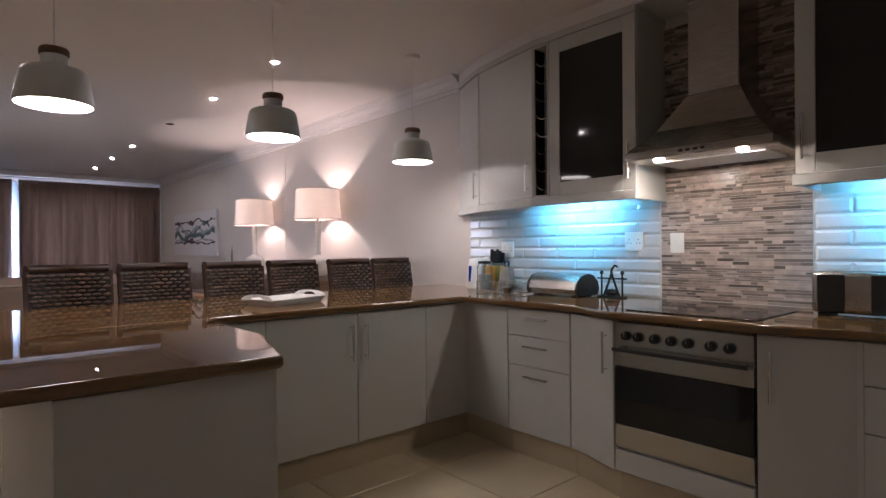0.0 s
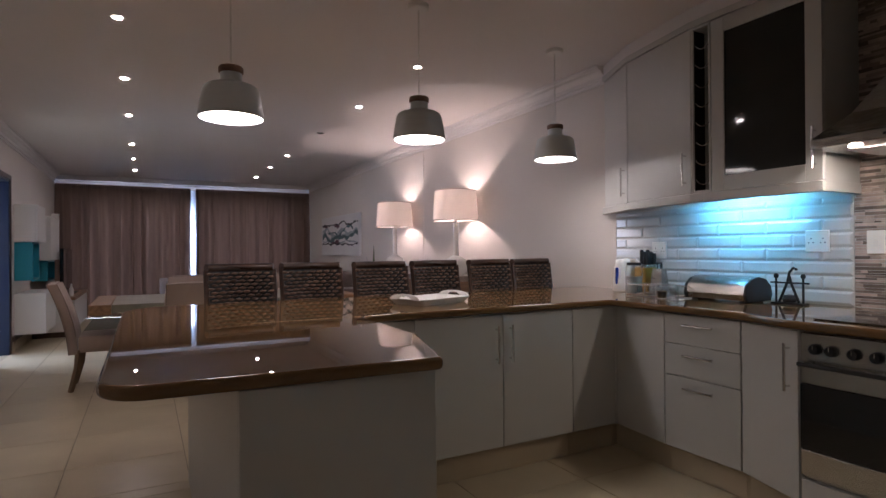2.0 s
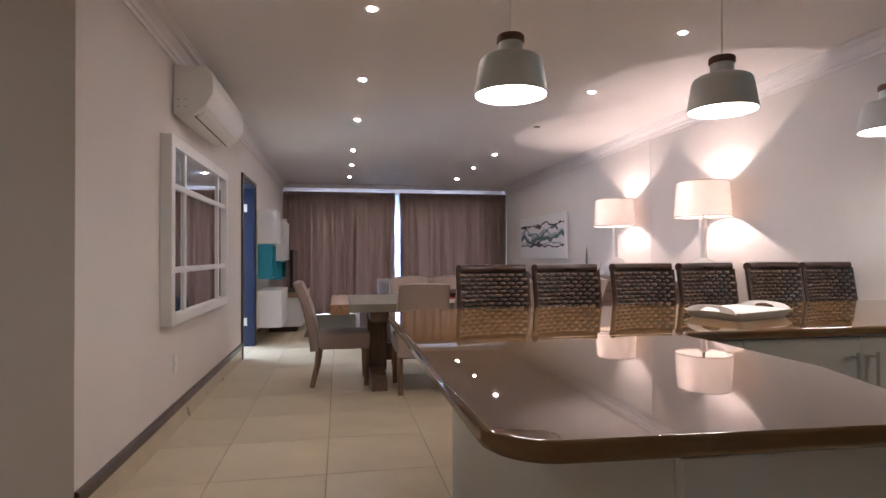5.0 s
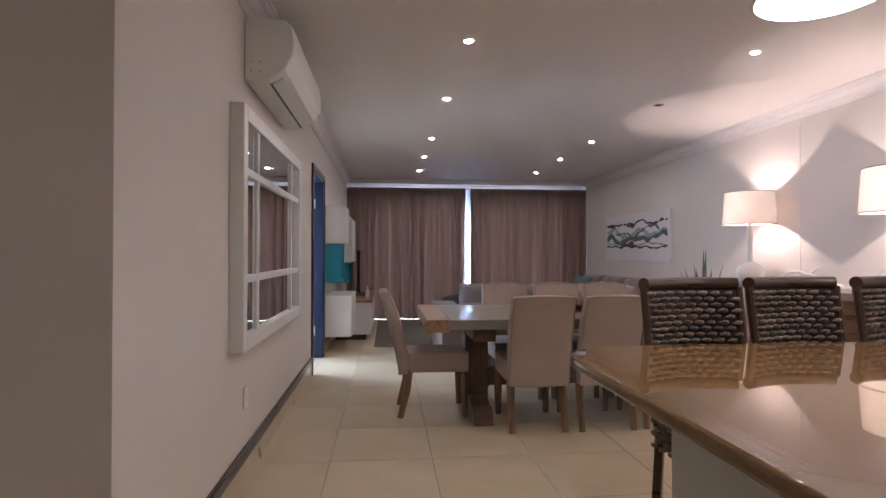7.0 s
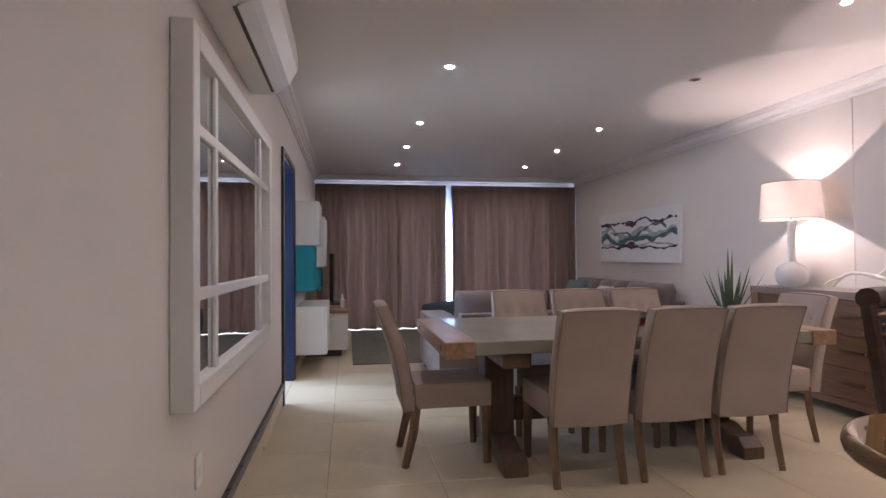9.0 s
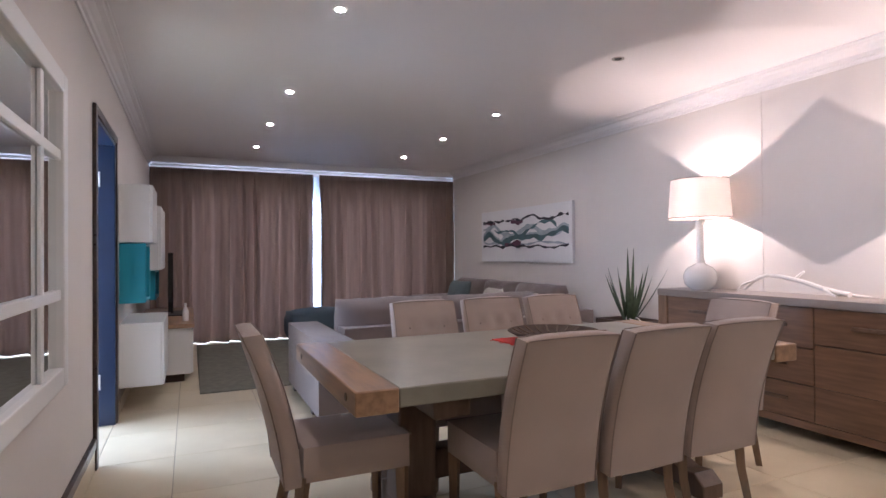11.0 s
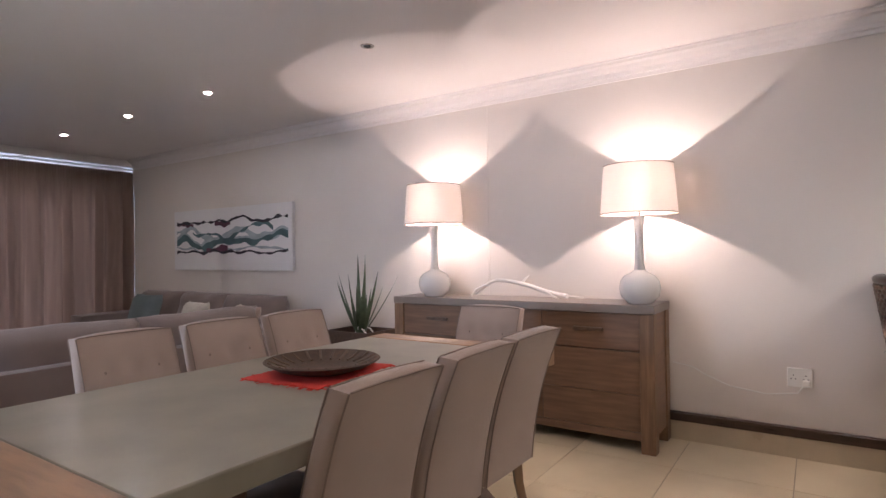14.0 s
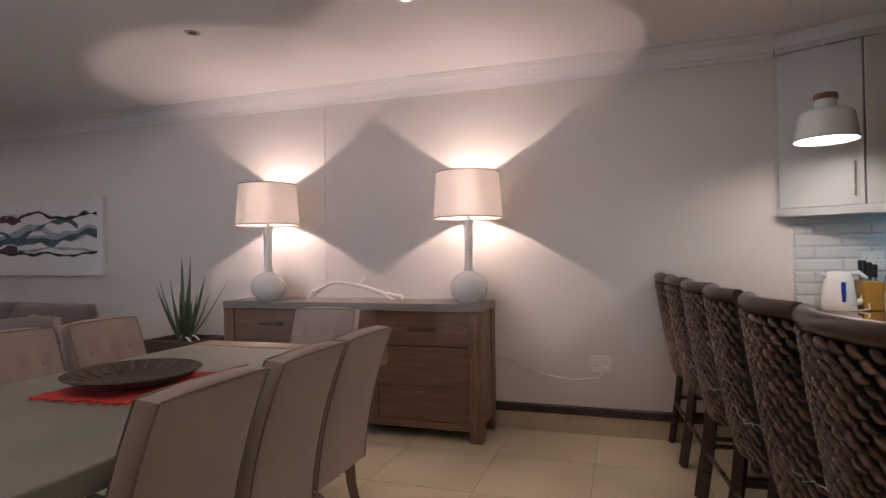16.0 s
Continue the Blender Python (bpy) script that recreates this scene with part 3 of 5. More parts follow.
for sx in (-1, 1):
    part("lining", rbox(sx * 0.0495, 0.012, ZB + 0.016, sx * 0.047, 0.159, ZH - 0.016, 0.0004, 1), BLACK, wr)
for i in range(8):
    z = ZB + 0.05 + i * 0.112
    part("bottle_rest", tube([(-0.05 + 0.1 * k / 8, 0.02, z + 0.035 * (1 - (1 - k / 4) ** 2) * -1 + 0.035) for k in range(9)], 0.0035, 8), CHROME, wr, "bent chrome wire rest")


def glazed(ya, yb, hside):
    w = ya - yb
    c = thing("glazed_wall_cabinet", 3.06, ya, 0, "grey-green wall cabinet with a dark glass door", "cabinet", "kitchen cabinets", -90)
    for b in ((0.002, 0.022, ZB, 0.018, 0.338, ZH), (w - 0.018, 0.022, ZB, w - 0.002, 0.338, ZH), (0.018, 0.022, ZH - 0.016, w - 0.018, 0.338, ZH), (0.018, 0.022, ZB, w - 0.018, 0.338, ZB + 0.016), (0.018, 0.32, ZB + 0.016, w - 0.018, 0.336, ZH - 0.016)):
        part("carcass_panel", rbox(*b, 0.001, 1), CABINET, c)
    f = part("door", rbox(0.002, 0, ZB + 0.002, 0.08, 0.02, ZH - 0.002, 0.003), CABINET, c)
    for b in ((w - 0.08, 0, ZB + 0.002, w - 0.002, 0.02, ZH - 0.002), (0.08, 0, ZH - 0.085, w - 0.08, 0.02, ZH - 0.002), (0.08, 0, ZB + 0.002, w - 0.08, 0.02, ZB + 0.085)):
        part("door_rail", rbox(*b, 0.003), CABINET, f)
    part("door_glass", rbox(0.075, 0.008, ZB + 0.08, w - 0.075, 0.012, ZH - 0.08, 0.0005, 1), DARKGLASS, f, "dark smoked glass pane")
    hx = w - 0.035 if hside == "r" else 0.035
    handle(f, (hx, 0, ZB + 0.06), (hx, 0, ZB + 0.26), (0, -0.028, 0))


glazed(2.19, 1.60, "r")
glazed(0.84, 0.22, "l")
unit("wall_cabinet", (3.06, 0.217), (3.06, -0.5), ZB, ZH, 0.338, "grey-green wall cabinet with closed doors", [(ZB, ZH, 0, 0.5, "r"), (ZB, ZH, 0.5, 1, "l")], plinth=False, wall_unit=True)
# filler and pelmets
bm = prism([(3.398, 3.33), (3.35, 3.33), (3.17, 2.927), (3.052, 2.32), (3.052, 1.598), (3.398, 1.598)], ZH + 0.001, ZH + 0.04, 0.003)
solid("trim_cabinet_top", bm, CABINET, "grey-green moulding on top of the cabinets", "moulding", kind="structure")
solid("trim_cabinet_top_2", prism([(3.398, 0.842), (3.052, 0.842), (3.052, -0.5), (3.398, -0.5)], ZH + 0.001, ZH + 0.04, 0.003), CABINET, "grey-green moulding on top of the cabinets", "moulding", kind="structure")
bm = prism([(3.398, 3.334), (3.365, 3.334), (3.187, 2.93), (3.068, 2.325), (3.068, -0.5), (3.398, -0.5)], ZH + 0.041, H - 0.001)
solid("trim_bulkhead", bm, CEIL, "white painted bulkhead above the wall cabinets", "bulkhead", kind="structure", smooth=0)
for nm, pts in (("trim_pelmet", [(3.345, 3.33), (3.165, 2.925), (3.045, 2.32), (3.045, 1.595), (3.075, 1.595), (3.075, 2.315), (3.193, 2.915), (3.37, 3.315)]), ("trim_pelmet_2", [(3.045, 0.845), (3.045, -0.5), (3.075, -0.5), (3.075, 0.845)])):
    solid(nm, prism(pts, 1.467, ZB - 0.001, 0.004), CABINET, "grey-green light pelmet under the cabinets", "moulding", kind="structure")
for nm, b in (("trim_pelmet_end", (3.076, 1.595, 1.467, 3.398, 1.615, ZB - 0.001)), ("trim_pelmet_end_2", (3.076, 0.825, 1.467, 3.398, 0.845, ZB - 0.001))):
    solid(nm, rbox(*b, 0.003), CABINET, "grey-green light pelmet return", "moulding", kind="structure")
for y0, y1 in ((1.80, 2.56), (-0.05, 0.75)):
    sl = thing("strip_light", 3.22, (y0 + y1) / 2, 1.519, "slim blue-lit strip light under the wall cabinet", "strip light")
    part("housing", rbox(-0.03, -(y1 - y0) / 2, -0.025, 0.03, (y1 - y0) / 2, 0, 0.004), WHITE, sl)

# extractor hood
hd = thing("extractor_hood", 3.398, 1.22, 0, "brushed steel chimney extractor hood, lights on", "extractor hood")
part("chimney", rbox(-0.27, -0.125, 1.98, 0, 0.125, ZH, 0.006), STEEL, hd)
bm = bmesh.new()
lo = [bm.verts.new(v) for v in ((-0.5, -0.345, 1.69), (0, -0.345, 1.69), (0, 0.345, 1.69), (-0.5, 0.345, 1.69))]
mid = [bm.verts.new(v) for v in ((-0.38, -0.24, 1.80), (0, -0.24, 1.80), (0, 0.24, 1.80), (-0.38, 0.24, 1.80))]
hi = [bm.verts.new(v) for v in ((-0.275, -0.13, 1.98), (0, -0.13, 1.98), (0, 0.13, 1.98), (-0.275, 0.13, 1.98))]
for a, b in ((lo, mid), (mid, hi)):
    for i in range(4):
        bm.faces.new((a[i], a[(i + 1) % 4], b[(i + 1) % 4], b[i]))
bm.faces.new(lo[::-1])
bm.faces.new(hi)
part("canopy", bm, STEEL, hd, smooth=0)
part("rim", rbox(-0.505, -0.35, 1.645, 0, 0.35, 1.688, 0.004), STEEL, hd)
part("filter", rbox(-0.36, -0.27, 1.638, -0.06, 0.27, 1.6445, 0.002), ALU, hd)
for y in (-0.2, 0.2):
    part("hood_light", lathe([(0, 1.6405), (0.024, 1.6405), (0.026, 1.6445), (0, 1.6445)], 20, at=(-0.43, y, 0)), HOODGLOW, hd, "lit round hood light")
for i in range(4):
    part("button", rbox(-0.508, -0.06 + i * 0.035, 1.66, -0.505, -0.04 + i * 0.035, 1.672, 0.001, 1), BLACK, hd)

# ---- bar stools ----


def weave(w_top, w_bot, z0, z1, rows, cols, y_of, thick):
    """Staggered rows of plump seagrass strands on a curved back, slanting on its rear side."""
    bm = bmesh.new()
    rnd = random.Random(5)
    dz = (z1 - z0) / rows
    n = 6
    for r in range(rows):
        k = (r + 0.5) / rows
        z = z0 + (z1 - z0) * k
        w = w_bot + (w_top - w_bot) * k
        for c in range(cols):
            for side in (-1, 1):
                u = -w / 2 + w * (c + 0.5 + (0.25 if r % 2 else -0.25)) / cols + rnd.uniform(-1, 1) * 0.0015
                size = rnd.uniform(0.86, 1.08)
                L = w / cols * (0.47 if side < 0 else 0.56) * size
                y = y_of(u / w, z) + side * thick * 0.42
                tilt = (0.06 if side < 0 else 0.42) * dz + rnd.uniform(-1, 1) * 0.0012
                rings = []
                for s, rad in ((-1, 0.2), (-0.6, 0.7), (0.0, 1.0), (0.6, 0.7), (1, 0.2)):
                    rad *= size
                    rings.append([bm.verts.new((u + s * L, y + side * (0.2 if abs(s) == 1 else 1) * thick * 0.28 + side * thick * 0.34 * rad * math.cos(6.283 * q / n),
                                                z + s * tilt + (0.46 if side < 0 else 0.52) * dz * rad * math.sin(6.283 * q / n))) for q in range(n)])
                for a, b in zip(rings, rings[1:]):
                    for q in range(n):
                        bm.faces.new((a[q], a[(q + 1) % n], b[(q + 1) % n], b[q]))
    return bm


def bar_stool():
    s = thing("bar_stool", 0, 0, 0, "dark wooden bar stool with woven seagrass back", "bar stool", "row of bar stools at the counter")

    def yb(q, z):
        return 0.10 + 0.20 * ((z - 0.5) / 0.6) ** 0.8 * 0.55 + 0.045 * (1 - 4 * q * q) if z > 0.5 else 0.10 + 0.045 * (1 - 4 * q * q)
    back_weave = part("woven_back", weave(0.39, 0.385, 0.50, 1.075, 25, 8, yb, 0.03), SEAGRASS, s, smooth=60)
    tagged(back_weave, "braided dark seagrass back", kind="stuff")
    bm = bmesh.new()
    n = 14
    core = [[bm.verts.new((0.195 * (2 * i / n - 1), yb((2 * i / n - 1) / 2, z) + d, z)) for i in range(n + 1)] for d in (-0.008, 0.008) for z in (0.5, 0.68, 0.86, 1.075)]
    for blk in (core[:4], core[4:]):
        for a, b in zip(blk, blk[1:]):
            for i in range(n):
                bm.faces.new((a[i], a[i + 1], b[i + 1], b[i]))
    part("back_core", bm, BLACK, s)
    pts = [(0.203 * (2 * i / 12 - 1), yb((2 * i / 12 - 1) / 2, 1.08) + 0.004, 1.10) for i in range(13)]
    part("top_rail", tube(pts, 0.026, 12), DARKWOOD, s, "rounded dark wooden top rail")
    part("seat", cushion(-0.215, -0.235, 0.60, 0.215, 0.14, 0.68, 0.012), SEAGRASS, s, "woven seat")
    for turn, span in ((0, 0.40), (90, 0.33), (-90, 0.33)):
        off = -0.228 if turn == 0 else -0.210
        bm = weave(span, span, 0.50, 0.655, 7, 6, lambda q, z: off, 0.018)
        bmesh.ops.transform(bm, matrix=pose(0, -0.045 if turn else 0, 0, 0, 0, turn), verts=bm.verts)
        part("woven_skirt", bm, SEAGRASS, s, "thick braided seagrass seat edge", smooth=60)
    part("seat_apron", rbox(-0.21, -0.225, 0.53, 0.21, 0.12, 0.60, 0.008), SEAGRASS, s)
    for sx in (-1, 1):
        part("leg", tube([(sx * 0.20, 0.095, 0.60), (sx * 0.20, 0.125, 0.3), (sx * 0.20, 0.17, 0.0)], 0.021, 4), DARKWOOD, s)
        part("leg", tube([(sx * 0.195, -0.20, 0.60), (sx * 0.20, -0.22, 0.0)], 0.021, 4), DARKWOOD, s)
        part("post", tube([(sx * 0.198, yb(0.5, 0.52), 0.52), (sx * 0.202, yb(0.5, 0.8), 0.8), (sx * 0.204, yb(0.5, 1.085), 1.085)], 0.017, 8), DARKWOOD, s)
        part("stretcher", tube([(sx * 0.2, 0.14, 0.30), (sx * 0.2, -0.21, 0.30)], 0.012, 6), DARKWOOD, s)
    part("footrest", tube([(-0.2, -0.215, 0.24), (0.2, -0.215, 0.24)], 0.014, 8), DARKWOOD, s)
    part("stretcher", tube([(-0.2, 0.14, 0.26), (0.2, 0.14, 0.26)], 0.012, 6), DARKWOOD, s)
    return s


stool = bar_stool()


def stool_y(x):
    return 3.615 + 0.075 * (x - 0.8)


stool.matrix_world = pose(0.78, stool_y(0.78), 0, 0, 0, 4)
for x, rz in ((1.24, 5), (1.745, 3), (2.215, 6), (2.73, 4), (3.175, 4)):
    copy_thing(stool, pose(x, stool_y(x), 0, 0, 0, rz))
# thin wire of fairy lights along the stool backs
bm = bmesh.new()
pts = []
for i in range(121):
    x = 0.62 + 2.7 * i / 120
    pts.append((x, stool_y(x) + 0.214 + 0.006 * math.sin(i * 1.7), 0.70 + 0.018 * math.cos((x - 0.8) * 13.3) + 0.006 * math.sin(i * 2.3)))
solid("string_light", tube(pts, 0.002, 6), mat("silver_wire", (0.4, 0.4, 0.39), 0.35, metal=0.8), "thin silver wire light string across the stool backs", "string light")

# ---- dining table and chairs ----
tb = thing("dining_table", 1.08, 6.04, 0, "long concrete-topped dining table with oak end beams", "dining table")
part("concrete_top", rbox(-1.09, -0.57, 0.70, 0.888, 0.57, 0.77, 0.006), CONCRETE, tb, "grey polished concrete top")
for sx, xe in ((-1, 1.092), (1, 0.89)):
    bm = rbox(sx * xe, -0.575, 0.685, sx * (xe + 0.158), 0.575, 0.772, 0.006)
    be = part("end_beam", bm, BEAM, tb, "thick oak end beam")
    for y in (-0.45, 0.42):
        kb = lathe([(0, 0.0), (0.016, 0.0), (0.014, 0.004), (0, 0.004)], 16)
        bmesh.ops.transform(kb, matrix=pose(sx * (xe + 0.1575), y, 0.73, 0, 90 * sx), verts=kb.verts)
        part("peg", kb, TRESTLE, be)
    x = sx * (xe - 0.262)
    part("trestle_post", rbox(x - 0.09, -0.09, 0.12, x + 0.09, 0.09, 0.62, 0.01), TRESTLE, tb)
    prof = [(-0.42, 0), (-0.42, 0.07), (-0.36, 0.12), (-0.28, 0.11), (-0.18, 0.15), (0.18, 0.15), (0.28, 0.11), (0.36, 0.12), (0.42, 0.07), (0.42, 0), (0.3, 0), (0.26, 0.03), (-0.26, 0.03), (-0.3, 0)]
    bm = prism(prof, -0.07, 0.07, 0.008, 2)
    bmesh.ops.transform(bm, matrix=Matrix.Translation((x, 0, 0)) @ pose(0, 0, 0, 90, 0, 90), verts=bm.verts)
    part("trestle_foot", bm, TRESTLE, tb, "shaped dark oak foot")
    part("trestle_head", rbox(x - 0.08, -0.46, 0.60, x + 0.08, 0.46, 0.699, 0.012), TRESTLE, tb)
part("stretcher", rbox(-0.74, -0.05, 0.20, 0.54, 0.05, 0.34, 0.008), TRESTLE, tb)


def dining_chair():
    """Faces +y; the origin lies on the floor under the seat."""
    c = thing("dining_chair", 0, 0, 0, "beige linen dining chair with dark piping and oak legs", "dining chair", "chairs round the dining table")
    w, top = 0.214, 0.595
    buttons = [(bx, bz) for bx in (-0.115, 0, 0.115) for bz in (0.27, 0.43)]
    part("seat", cushion(-w, -0.21, 0.33, w, 0.25, 0.485, 0.014), LINEN, c)
    m = Matrix.Translation((0, -0.20, 0.36)) @ pose(0, 0, 0, 5)

    def bent(x, y, z):
        """A point of the upright back, curved to the rear towards its top."""
        return m @ Vector((x, y - 0.105 * max(z, 0) ** 2 / 0.36, z))
    bm = cushion(-w, -0.085, -0.04, w, 0.0, top, 0.014, None, 17)
    for v in bm.verts:
        dent = 0.0
        if v.co.y > -0.02:
            dent = 0.02 * sum(math.exp(-((v.co.x - bx) ** 2 + (v.co.z - bz) ** 2) / 0.0011) for bx, bz in buttons)
        v.co = bent(v.co.x, v.co.y - dent, v.co.z)
    part("backrest", bm, LINEN, c)
    for sx in (-1, 1):
        for y, za in ((-0.078, -0.03), (-0.006, 0.12)):
            pts = [bent(sx * (w - 0.007), y, za + (top - 0.009 - za) * k / 8) for k in range(9)]
            part("piping", tube(pts, 0.003, 6), PIPING, c, "dark grey piping")
    for y in (-0.078, -0.006):
        part("piping", tube([bent(w * k, y, top - 0.0085 + 0.006 * (1 - abs(k) ** 3)) for k in (-0.94, -0.7, -0.35, 0, 0.35, 0.7, 0.94)], 0.003, 6), PIPING, c, "dark grey piping")
    part("piping", tube([(-w + 0.004, 0.246, 0.475), (w - 0.004, 0.246, 0.475)], 0.004, 6), PIPING, c)
    # buttons take the darker piping colour to imitate shade deep in the tufts
    for bx, bz in buttons:
        kb = lathe([(0, 0.003), (0.006, 0.0025), (0.010, -0.001), (0.006, -0.006)], 12)
        bmesh.ops.transform(kb, matrix=Matrix.Translation(bent(bx, -0.013, bz)) @ pose(0, 0, 0, -80), verts=kb.verts)
        part("button", kb, PIPING, c, "covered tufting button")
    for sx in (-1, 1):
        part("leg", tube([(sx * 0.185, 0.215, 0.34), (sx * 0.185, 0.22, 0.0)], 0.03, 4, r_end=0.022), OAKLEG, c)
        part("leg", tube([(sx * 0.185, -0.20, 0.36), (sx * 0.185, -0.215, 0.2), (sx * 0.185, -0.265, 0.0)], 0.03, 4, r_end=0.022), OAKLEG, c)
    return c


chair = dining_chair()
chair.matrix_world = pose(0.597, 5.70, 0)
for m in (pose(1.08, 5.70, 0, 0, 0, 1), pose(1.56, 5.71, 0, 0, 0, -1), pose(0.665, 6.52, 0, 0, 0, 180), pose(1.155, 6.53, 0, 0, 0, 179), pose(1.65, 6.53, 0, 0, 0, 181),
          pose(-0.07, 6.06, 0, 0, 0, -90), pose(2.06, 6.01, 0, 0, 0, 90)):
    copy_thing(chair, m)

# woven platter on a red cloth
bm = bmesh.new()
n = 24
rnd = random.Random(2)
ring = []
for i in range(4 * n):
    k, f = divmod(i, n)
    f = f / n * 2 - 1
    a, b = [(f, -1), (1, f), (-f, 1), (-1, -f)][k]
    j = 1 + rnd.uniform(-0.035, 0.035)
    ring.append((a * 0.250 * j, b * 0.20 * j))
cl = solid("table_cloth_square", prism(ring, 0.0, 0.005), RED, "small red fringed cloth under the platter", "cloth")
cl.matrix_world = pose(1.075, 6.085, 0.771, 0, 0, 5)
for i in range(46):
    u = rnd.uniform(-1, 1)
    x, y, d = ((u * 0.245, -0.195, (0, -1)), (-0.245, u * 0.195, (-1, 0)), (u * 0.245, 0.195, (0, 1)))[i % 3]
    part("fringe", tube([(x, y, 0.003), (x + d[0] * 0.025 + rnd.uniform(-0.01, 0.01), y + d[1] * 0.025 + rnd.uniform(-0.01, 0.01), 0.002)], 0.002, 4), RED, cl)
pl = thing("woven_platter", 1.08, 6.08, 0.777, "shallow dark woven platter on the red cloth", "platter")
part("dish", lathe([(0, 0.0), (0.12, 0.0), (0.19, 0.020), (0.236, 0.044), (0.245, 0.050), (0.238, 0.054), (0.19, 0.031), (0.115, 0.009), (0, 0.009)], 56), BASKET, pl)
for i in range(22):
    a = 2 * math.pi * i / 22
    part("rib", tube([(r * math.cos(a), r * math.sin(a), z) for r, z in ((0.15, 0.020), (0.19, 0.032), (0.230, 0.052))], 0.006, 5), TRESTLE, pl)

# ---- sideboard with lamps ----
sb = thing("sideboard", 3.185, 6.19, 0, "walnut-brown oak sideboard with a grey stained top", "sideboard")
x0, x1, h, L = -0.215, 0.213, 0.93, 1.03
part("top", rbox(x0, -L, h - 0.055, x1, L, h, 0.004), SBTOP, sb, "grey stained top")
for sy in (-1, 1):
    for xa, xb in ((x0 + 0.004, x0 + 0.094), (x1 - 0.092, x1 - 0.002)):
        part("post", rbox(xa, sy * (L - 0.004), 0, xb, sy * (L - 0.094), h - 0.056, 0.004), SBPOST, sb)
    part("side_panel", rbox(x0 + 0.094, sy * (L - 0.014), 0.1, x1 - 0.092, sy * (L - 0.034), h - 0.056, 0.002), SBWOOD, sb)
part("bottom_rail", rbox(x0 + 0.014, -L + 0.094, 0.075, x0 + 0.05, L - 0.094, 0.125, 0.003), SBWOOD, sb)
part("carcass", rbox(x0 + 0.05, -L + 0.094, 0.08, x1 - 0.01, L - 0.094, h - 0.057, 0.003), TRESTLE, sb)
cols = ((-0.934, -0.275), (-0.27, 0.27), (0.275, 0.934))
for ci, (ya, yb) in enumerate(cols):
    if ci == 1:
        rows = ((0.128, 0.36, 1), (0.364, 0.60, 1), (0.604, 0.872, 1))
    else:
        rows = ((0.128, 0.36, 0), (0.36, 0.632, 0), (0.637, 0.872, 1))
    for za, zb, hd_ in rows:
        f = part("drawer_front" if hd_ else "door_plank", rbox(x0 + 0.018, ya, za + 0.0015, x0 + 0.05, yb, zb - 0.0015, 0.003), SBWOOD, sb)
        if hd_:
            ym, zm = (ya + yb) / 2, (za + zb) / 2 + 0.01
            part("handle", rbox(x0 - 0.004, ym - 0.1, zm - 0.012, x0 + 0.0175, ym + 0.1, zm + 0.012, 0.005), TRESTLE, f, "dark wooden pull")


def table_lamp(y):
    t = thing("table_lamp", 3.15, y, 0.93, "white ceramic table lamp with a drum shade, lit", "table lamp", "pair of table lamps")
    part("base", lathe([(0, 0), (0.075, 0), (0.082, 0.006), (0.12, 0.045), (0.131, 0.095), (0.124, 0.142), (0.098, 0.18), (0.06, 0.2), (0.036, 0.215), (0.028, 0.26), (0.029, 0.42), (0.035, 0.55), (0.036, 0.57), (0, 0.575)], 48), CERAMIC, t, "glossy white ceramic gourd base")
    part("neck", lathe([(0, 0.575), (0.012, 0.575), (0.012, 0.66), (0.02, 0.662), (0.02, 0.69), (0, 0.69)], 16), CHROME, t)
    sh_ = part("shade", lathe([(0.240, 0.585), (0.2425, 0.585), (0.2195, 0.905), (0.217, 0.905)], 64, closed=True), SHADE, t, "pale linen drum shade")
    for z, r in ((0.587, 0.2415), (0.903, 0.2185)):
        part("shade_ring", lathe([(r - 0.003, z - 0.003), (r + 0.002, z - 0.003), (r + 0.002, z + 0.003), (r - 0.003, z + 0.003)], 48, closed=True), PIPING, sh_)
    for k in range(3):
        a = radians(120 * k)
        part("spider_arm", tube([(0.015 * math.cos(a), 0.015 * math.sin(a), 0.66), (0.239 * math.cos(a), 0.239 * math.sin(a), 0.60)], 0.002, 6), CHROME, sh_)


table_lamp(6.93)
table_lamp(5.29)
# driftwood
br = thing("driftwood_branch", 3.17, 6.16, 0.93, "bleached white driftwood branch lying on the sideboard", "driftwood")
main = [(0.02, 0.40, 0.02), (0.0, 0.33, 0.07), (-0.01, 0.26, 0.115), (0, 0.20, 0.135), (0.01, 0.12, 0.13), (0, 0.02, 0.115), (-0.01, -0.08, 0.095), (0.0, -0.18, 0.06), (0.02, -0.28, 0.035), (0.0, -0.36, 0.026)]
part("limb", tube(main, 0.011, 10, r_end=0.018), DRIFT, br)
for a, b, c in (((0, 0.26, 0.11), (-0.06, 0.36, 0.06), (-0.09, 0.38, 0.012)), ((0, 0.0, 0.11), (0.02, -0.03, 0.15), (0.03, -0.05, 0.17)), ((0, -0.2, 0.055), (-0.05, -0.27, 0.03), (-0.07, -0.32, 0.015)), ((0, -0.3, 0.03), (0.04, -0.38, 0.02), (0.05, -0.46, 0.016))):
    part("twig", tube([a, b, c], 0.011, 8, r_end=0.006), DRIFT, br)

